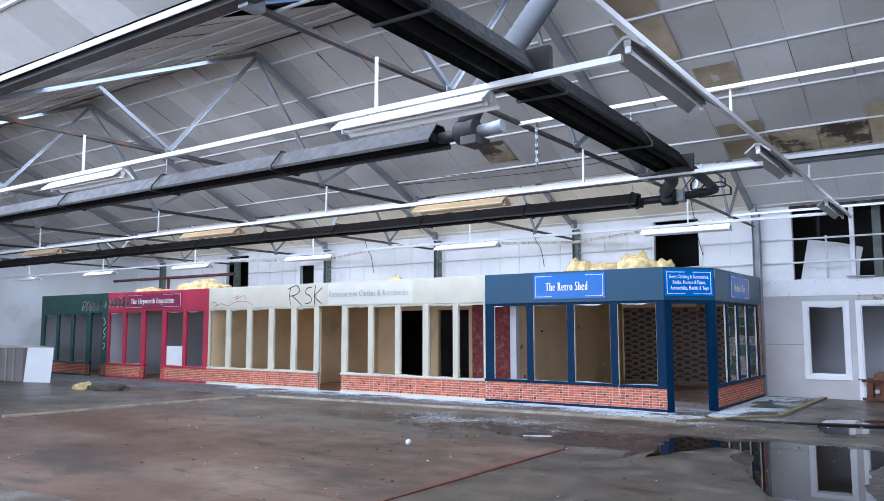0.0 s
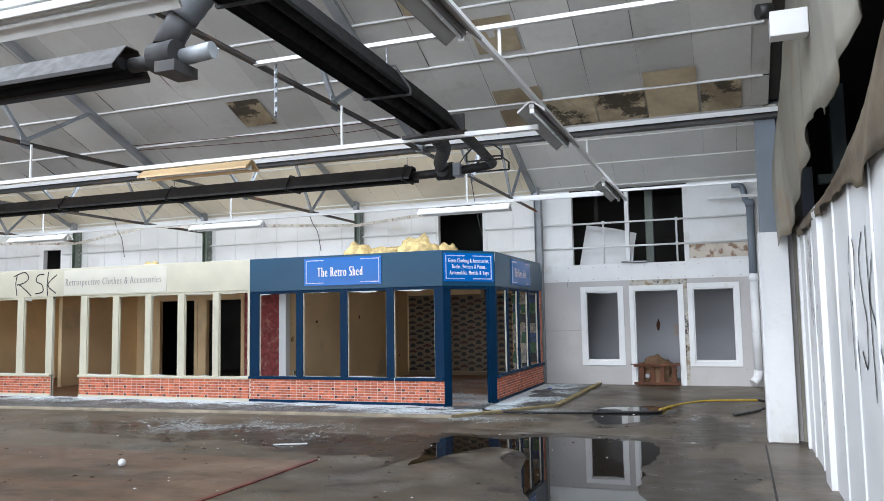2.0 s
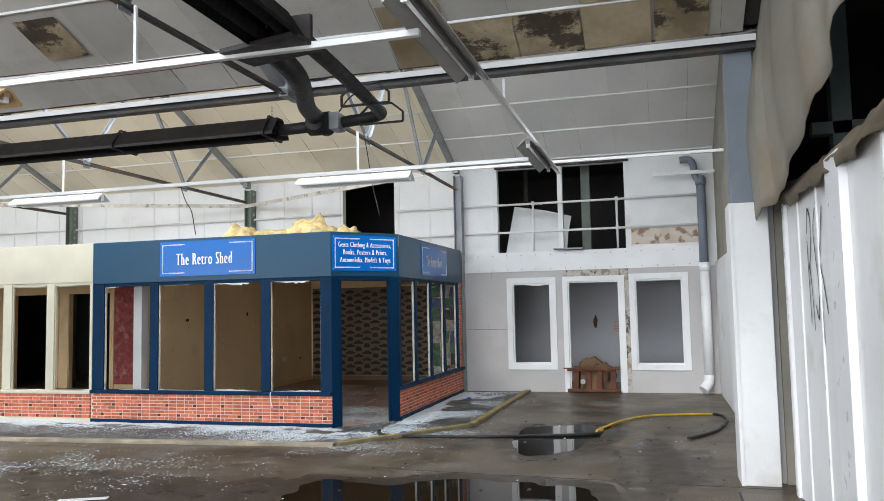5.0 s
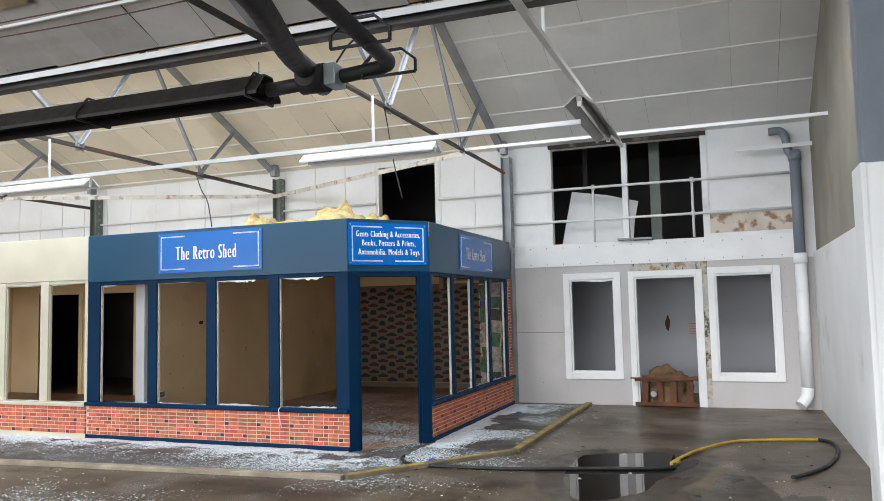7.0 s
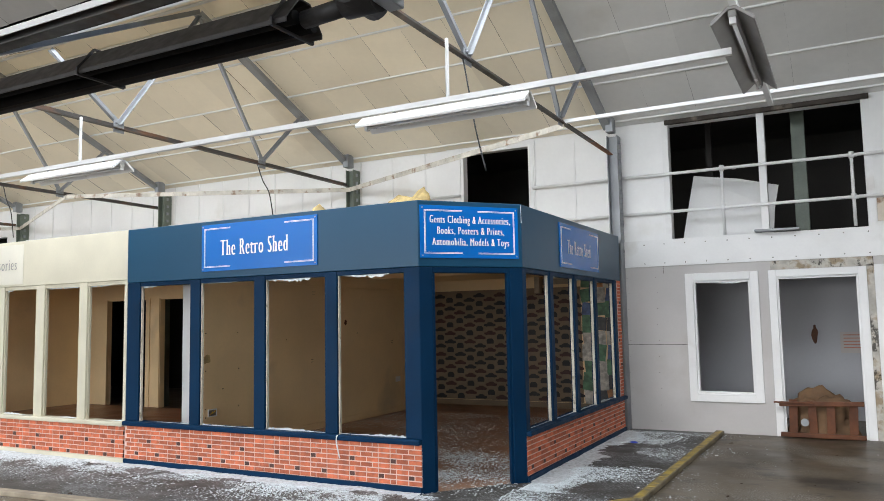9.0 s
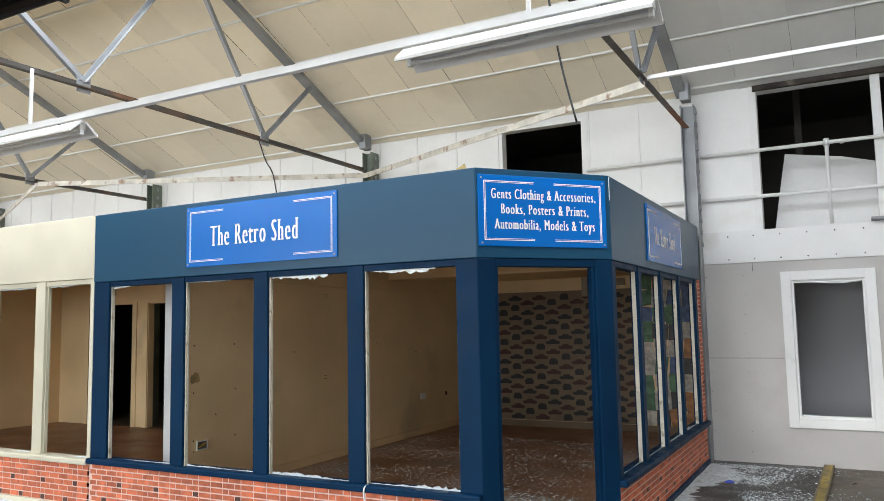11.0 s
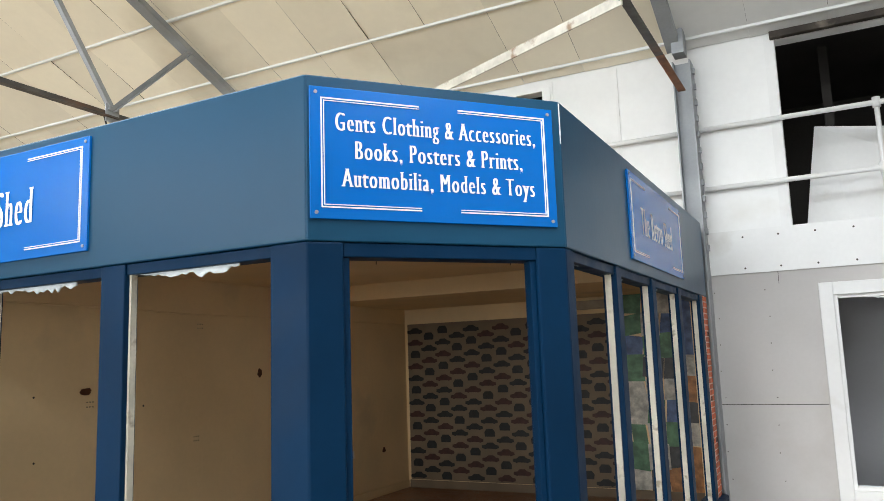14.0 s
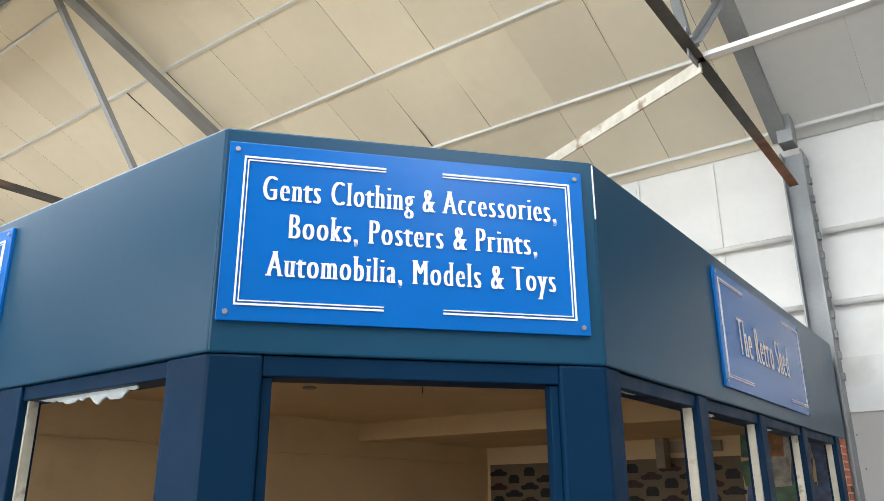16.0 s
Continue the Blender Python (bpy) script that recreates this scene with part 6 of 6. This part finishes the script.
# edge timbers before the shops
bm = fresh()
box(bm, 0, (Vector((-3.0, 9.98)) - Vector((-12.2, 9.32))).length, -0.05, 0.05, 0, 0.045, 0.006, pose(-12.2, 9.32, 0, 0, 0, math.degrees(math.atan2(0.66, 9.2))))
solo("edge_timber", bm, TIMBER, "long weathered timber edging on the floor", "timber", (-7.5, 9.65, 0), "edge timbers")
bm = fresh()
box(bm, 0, 4.85, -0.05, 0.05, 0, 0.045, 0.006, pose(-12.7, 4.1, 0, 0, 0, 84))
solo("edge_timber", bm, TIMBER, "weathered timber edging on the floor", "timber", (-12.5, 6.5, 0), "edge timbers")
for a, b in (((-2.98, 10.0), (-1.8, 11.6)), ((-1.79, 11.62), (-1.72, 15.7))):
    a, b = Vector(a), Vector(b)
    d = b - a
    ang = math.degrees(math.atan2(d.y, d.x))
    t = thing("edge_timber", "timber edging with yellow paint worn along it", "timber", (*a, 0), "edge timbers")
    bm = fresh()
    box(bm, 0, d.length, -0.05, 0.05, 0, 0.045, 0.006, pose(a.x, a.y, 0, 0, 0, ang))
    part("plank", bm, mat("dirty_timber", (0.22, 0.18, 0.11), 0.7, var=0.3, scale=4), t)
    n = 9
    worn = mat("worn_yellow_paint", (0.42, 0.3, 0.05), 0.6, var=0.3, scale=8, stain=(0.16, 0.13, 0.08), amount=0.55, stain_scale=6)
    for k in range(n):
        if (k * 7) % 5 == 3 and d.length < 3:
            continue
        bm = fresh()
        box(bm, d.length * k / n, d.length * (k + 0.92) / n, -0.035, 0.03, 0.0455, 0.048, 0, pose(a.x, a.y, 0, 0, 0, ang))
        part("paint_stripe", bm, worn, t, "worn yellow paint")
# hoses
bm = fresh()
pipe(bm, curve_points([(-2.85, 11.05, 0.02), (-2.8, 10.9, 0.02), (-2.55, 10.7, 0.02), (-1.6, 10.75, 0.02), (-0.9, 10.95, 0.02), (-0.2, 11.15, 0.02), (-0.12, 11.4, 0.02)], 10), 0.018, 10)
solo("hose", bm, HOSE_K, "black rubber hose trailing through the puddle", "hose", (-1.6, 10.75, 0), "hoses")
bm = fresh()
pipe(bm, curve_points([(-0.12, 11.4, 0.02), (-0.1, 11.65, 0.02), (0.1, 12.2, 0.025), (0.4, 12.75, 0.02), (0.75, 12.95, 0.02), (1.3, 13.1, 0.02)], 10), 0.016, 10)
pipe(bm, [(-0.14, 11.36, 0.02), (-0.1, 11.5, 0.022)], 0.03, 10)
solo("hose", bm, HOSE_Y, "yellow hose lying across the concrete", "hose", (0.4, 12.7, 0), "hoses")
bm = fresh()
pipe(bm, curve_points([(1.3, 13.1, 0.02), (1.42, 12.9, 0.02), (1.4, 12.3, 0.02), (1.22, 11.6, 0.02), (0.98, 11.15, 0.02), (0.9, 11.0, 0.03)], 10), 0.018, 10)
solo("hose", bm, HOSE_K, "black end of the hose by the wall", "hose", (1.25, 12, 0), "hoses")
# crossing floor joint by the partition
bm = fresh()
bar(bm, (1.22, 8.6, 0.001), (1.05, -4, 0.001), 0.02, 0.005)
bar(bm, (1.6, 8.75, 0.001), (-2.0, 8.95, 0.001), 0.012, 0.004)
tagged(solo("floor_joint", bm, DARKROOM, "dark open joint in the concrete", "joint"), kind="structure")

# broken glass, dust and litter
r = random.Random(12)


def shards(name, n, place, size, material, label, category, flat=0.35):
    verts, faces = [], []
    for _ in range(n):
        x, y, z0 = place()
        s = size * (0.4 + r.random() ** 2 * 1.6)
        a = r.random() * 6.28
        k = len(verts)
        for q in range(3):
            b = a + q * 2.1 + r.uniform(-0.4, 0.4)
            verts.append((x + s * math.cos(b), y + s * math.sin(b), z0 + 0.0005))
        verts.append((x + s * 0.2, y, z0 + s * flat))
        faces += [(k, k + 1, k + 3), (k + 1, k + 2, k + 3), (k + 2, k, k + 3)]
    me = bpy.data.meshes.new(name)
    me.from_pydata(verts, [], faces)
    me.materials.append(material)
    return tagged(new(name, me), label, category, kind="stuff")


def before_shops():
    while True:
        u = r.random()
        if u < 0.45:
            x, y = r.uniform(-15, -3.2), 11.17 - abs(r.gauss(0, 0.18 if u < 0.27 else 0.36))
        elif u < 0.75:
            x, y = -2.86 + abs(r.gauss(0, 0.15 if u < 0.58 else 0.5)), r.uniform(11.7, 15.6)
        elif u < 0.955:
            x, y = r.gauss(-3.4, 0.8), r.gauss(10.9, 0.5)
        else:
            x, y = r.gauss(-5.8, 1.3), r.gauss(8.4, 0.45)
        if not (x > -1.35 and y < 12.2) and r.random() < 0.4 + 2.0 * noise.noise((x * 1.3, y * 1.3, 0)) + 0.8 * noise.noise((x * 5, y * 5, 2)) and not (x < -2.9 and y > 11.15):
            return x, y, 0.004


def in_shop():
    while True:
        x, y = (r.uniform(-6.9, -3.0), r.uniform(11.35, 16.5)) if r.random() < 0.55 else (r.gauss(-3.9, 0.45), r.gauss(12.3, 0.5))
        if x - y * 0.85 < -3.3 - 11.55 * 0.85 + 0.4 and r.random() < 0.55 + 1.1 * noise.noise((x * 1.5, y * 1.5, 4)):
            return x, y, 0.0085


def anywhere():
    while True:
        x, y = r.uniform(-14, 1.2), r.uniform(1.5, 15)
        if y < 11 or x > -2.6:
            return x, y, 0.006


shards("broken_glass", 80000, before_shops, 0.0075, GLASSBIT, "crumbs of shattered glass along the shop fronts", "broken glass")
shards("broken_glass", 26000, in_shop, 0.008, GLASSBIT, "crumbs of shattered glass on the shop floor", "broken glass")
shards("litter", 500, anywhere, 0.018, mat("dry_leaf_dirt", (0.06, 0.035, 0.02), 0.8), "small dark leaves and dirt on the floor", "litter")
shards("litter", 250, anywhere, 0.012, WHITE, "small pale chips scattered on the floor", "litter")
# drifts of crushed glass against the foot of the fronts
def drift(m, u0, u1, width, seed, label):
    n = int((u1 - u0) / 0.03)
    verts, faces = [], []
    for i in range(n + 1):
        u = u0 + (u1 - u0) * i / n
        w = width * (0.55 + 0.6 * noise.noise((u * 1.1, seed, 0)) + 0.35 * noise.noise((u * 6, seed, 1)) + 0.3 * noise.noise((u * 19, seed, 2)))
        w = max(0.012, w)
        top = 0.008 + 0.012 * max(0.0, noise.noise((u * 2.5, seed, 5)) + 0.4)
        for j in range(5):
            f = j / 4
            verts.append(m @ Vector((u, -0.019 - w * f, 0.0035 + top * (1 - f) ** 1.5 + 0.004 * noise.noise((u * 23, f * 9, seed)) * (1 - f))))
    for i in range(n):
        for j in range(4):
            k = i * 5 + j
            faces.append((k, k + 1, k + 6, k + 5))
    me = bpy.data.meshes.new("glass_drift")
    me.from_pydata(verts, [], faces)
    me.materials.append(GLASSDUST)
    return tagged(new("glass_drift", me), label, "broken glass", kind="stuff")


drift(M_FRONT, SHED_L, CHAMFER_A.x, 0.3, 3, "white drift of crushed glass below the blue front")
drift(M_FRONT, -16.4, SHED_L - 0.02, 0.18, 8, "white drift of crushed glass below the cream front")
drift(M_SIDE, CHAMFER_B.y, 15.5, 0.45, 14, "white drift of crushed glass below the side windows")
bm = fresh()
pipe(bm, curve_points([(-4.452, 11.22, 0.468), (-4.45, 11.15, 0.466), (-4.45, 11.142, 0.4), (-4.445, 11.185, 0.26)], 5), 0.006, 6)
solo("sealing_strip", bm, PLASTIC_WHITE, "loose white glazing strip hanging over the sill", "strip", (-4.45, 11.15, 0.46))
# single pieces
bm = fresh()
box(bm, -0.2, 0.2, -0.035, 0.035, 0, 0.008, 0.002, pose(-4.1, 7.28, 0.006, 0, 0, 26))
solo("plastic_strip", bm, PLASTIC_WHITE, "white plastic strip lying on the floor", "strip", (-4.1, 7.28, 0.006))
bm = fresh()
bmesh.ops.create_uvsphere(bm, u_segments=16, v_segments=10, radius=0.04)
bm.transform(Matrix.Translation((-5.1, 5.62, 0.045)))
solo("ball", bm, PLASTIC_WHITE, "small white ball on the red floor", "ball", (-5.1, 5.62, 0.005))
for x, y in ((-2.55, 14.6), (-2.5, 11.0)):
    bm = fresh()
    bmesh.ops.create_icosphere(bm, subdivisions=2, radius=0.04)
    for v in bm.verts:
        k = 1 + 0.5 * noise.noise(v.co * 30)
        v.co = Vector((x + v.co.x * k * 1.3, y + v.co.y * k, 0.005 + max(0, v.co.z) * 0.5 * k))
    solo("blue_wrapper", bm, PLASTIC_BLUE, "crumpled blue plastic wrapper", "wrapper", (x, y, 0.005), "wrappers")
heap("rubble_heap", (-16.8, 8.5, 0), 0.75, 0.35, 0.16, mat("charred_rubble", (0.07, 0.06, 0.04), 0.9, var=0.4, scale=6, bump=0.5), "low heap of dark rubble on the floor", "rubble", 31)
heap("insulation_batt", (-17.5, 8.3, 0), 0.3, 0.25, 0.18, FOAM, "lump of yellow insulation by the rubble", "insulation", 37, "insulation heaps")
# counter and board at the far end
ct = thing("counter", "grey panelled counter abandoned by the end wall", "counter", (-22.0, 8.9, 0))
bm = fresh()
box(bm, -23.8, -21.3, 8.6, 9.3, 0, 0.95, 0.01)
part("body", bm, mat("grey_laminate", (0.22, 0.2, 0.18), 0.6), ct)
bm = fresh()
box(bm, -23.9, -21.2, 8.5, 9.4, 0.95, 1.0, 0.008)
part("worktop", bm, mat("pale_laminate", (0.4, 0.37, 0.33), 0.5), ct)
for k in range(5):
    bm = fresh()
    box(bm, -23.6 + k * 0.45, -23.5 + k * 0.45, 8.56, 8.6, 0, 0.94, 0.004)
    part("rib", bm, mat("grey_rib", (0.3, 0.28, 0.25), 0.6), ct)
bm = fresh()
box(bm, -0.45, 0.45, -0.012, 0.012, 0, 0.98, 0.003, pose(-20.75, 8.75, 0, -6, 0, 20))
solo("leaning_board", bm, WHITE, "pale board propped beside the counter", "board", (-20.75, 8.75, 0))

# ---- printed bricks, piece by piece ----
for me, panel, m in PIECES:
    ob = new("brick", me)
    ob.parent = panel
    ob.matrix_basis = Matrix.Translation(-ORIGIN[panel]) @ m
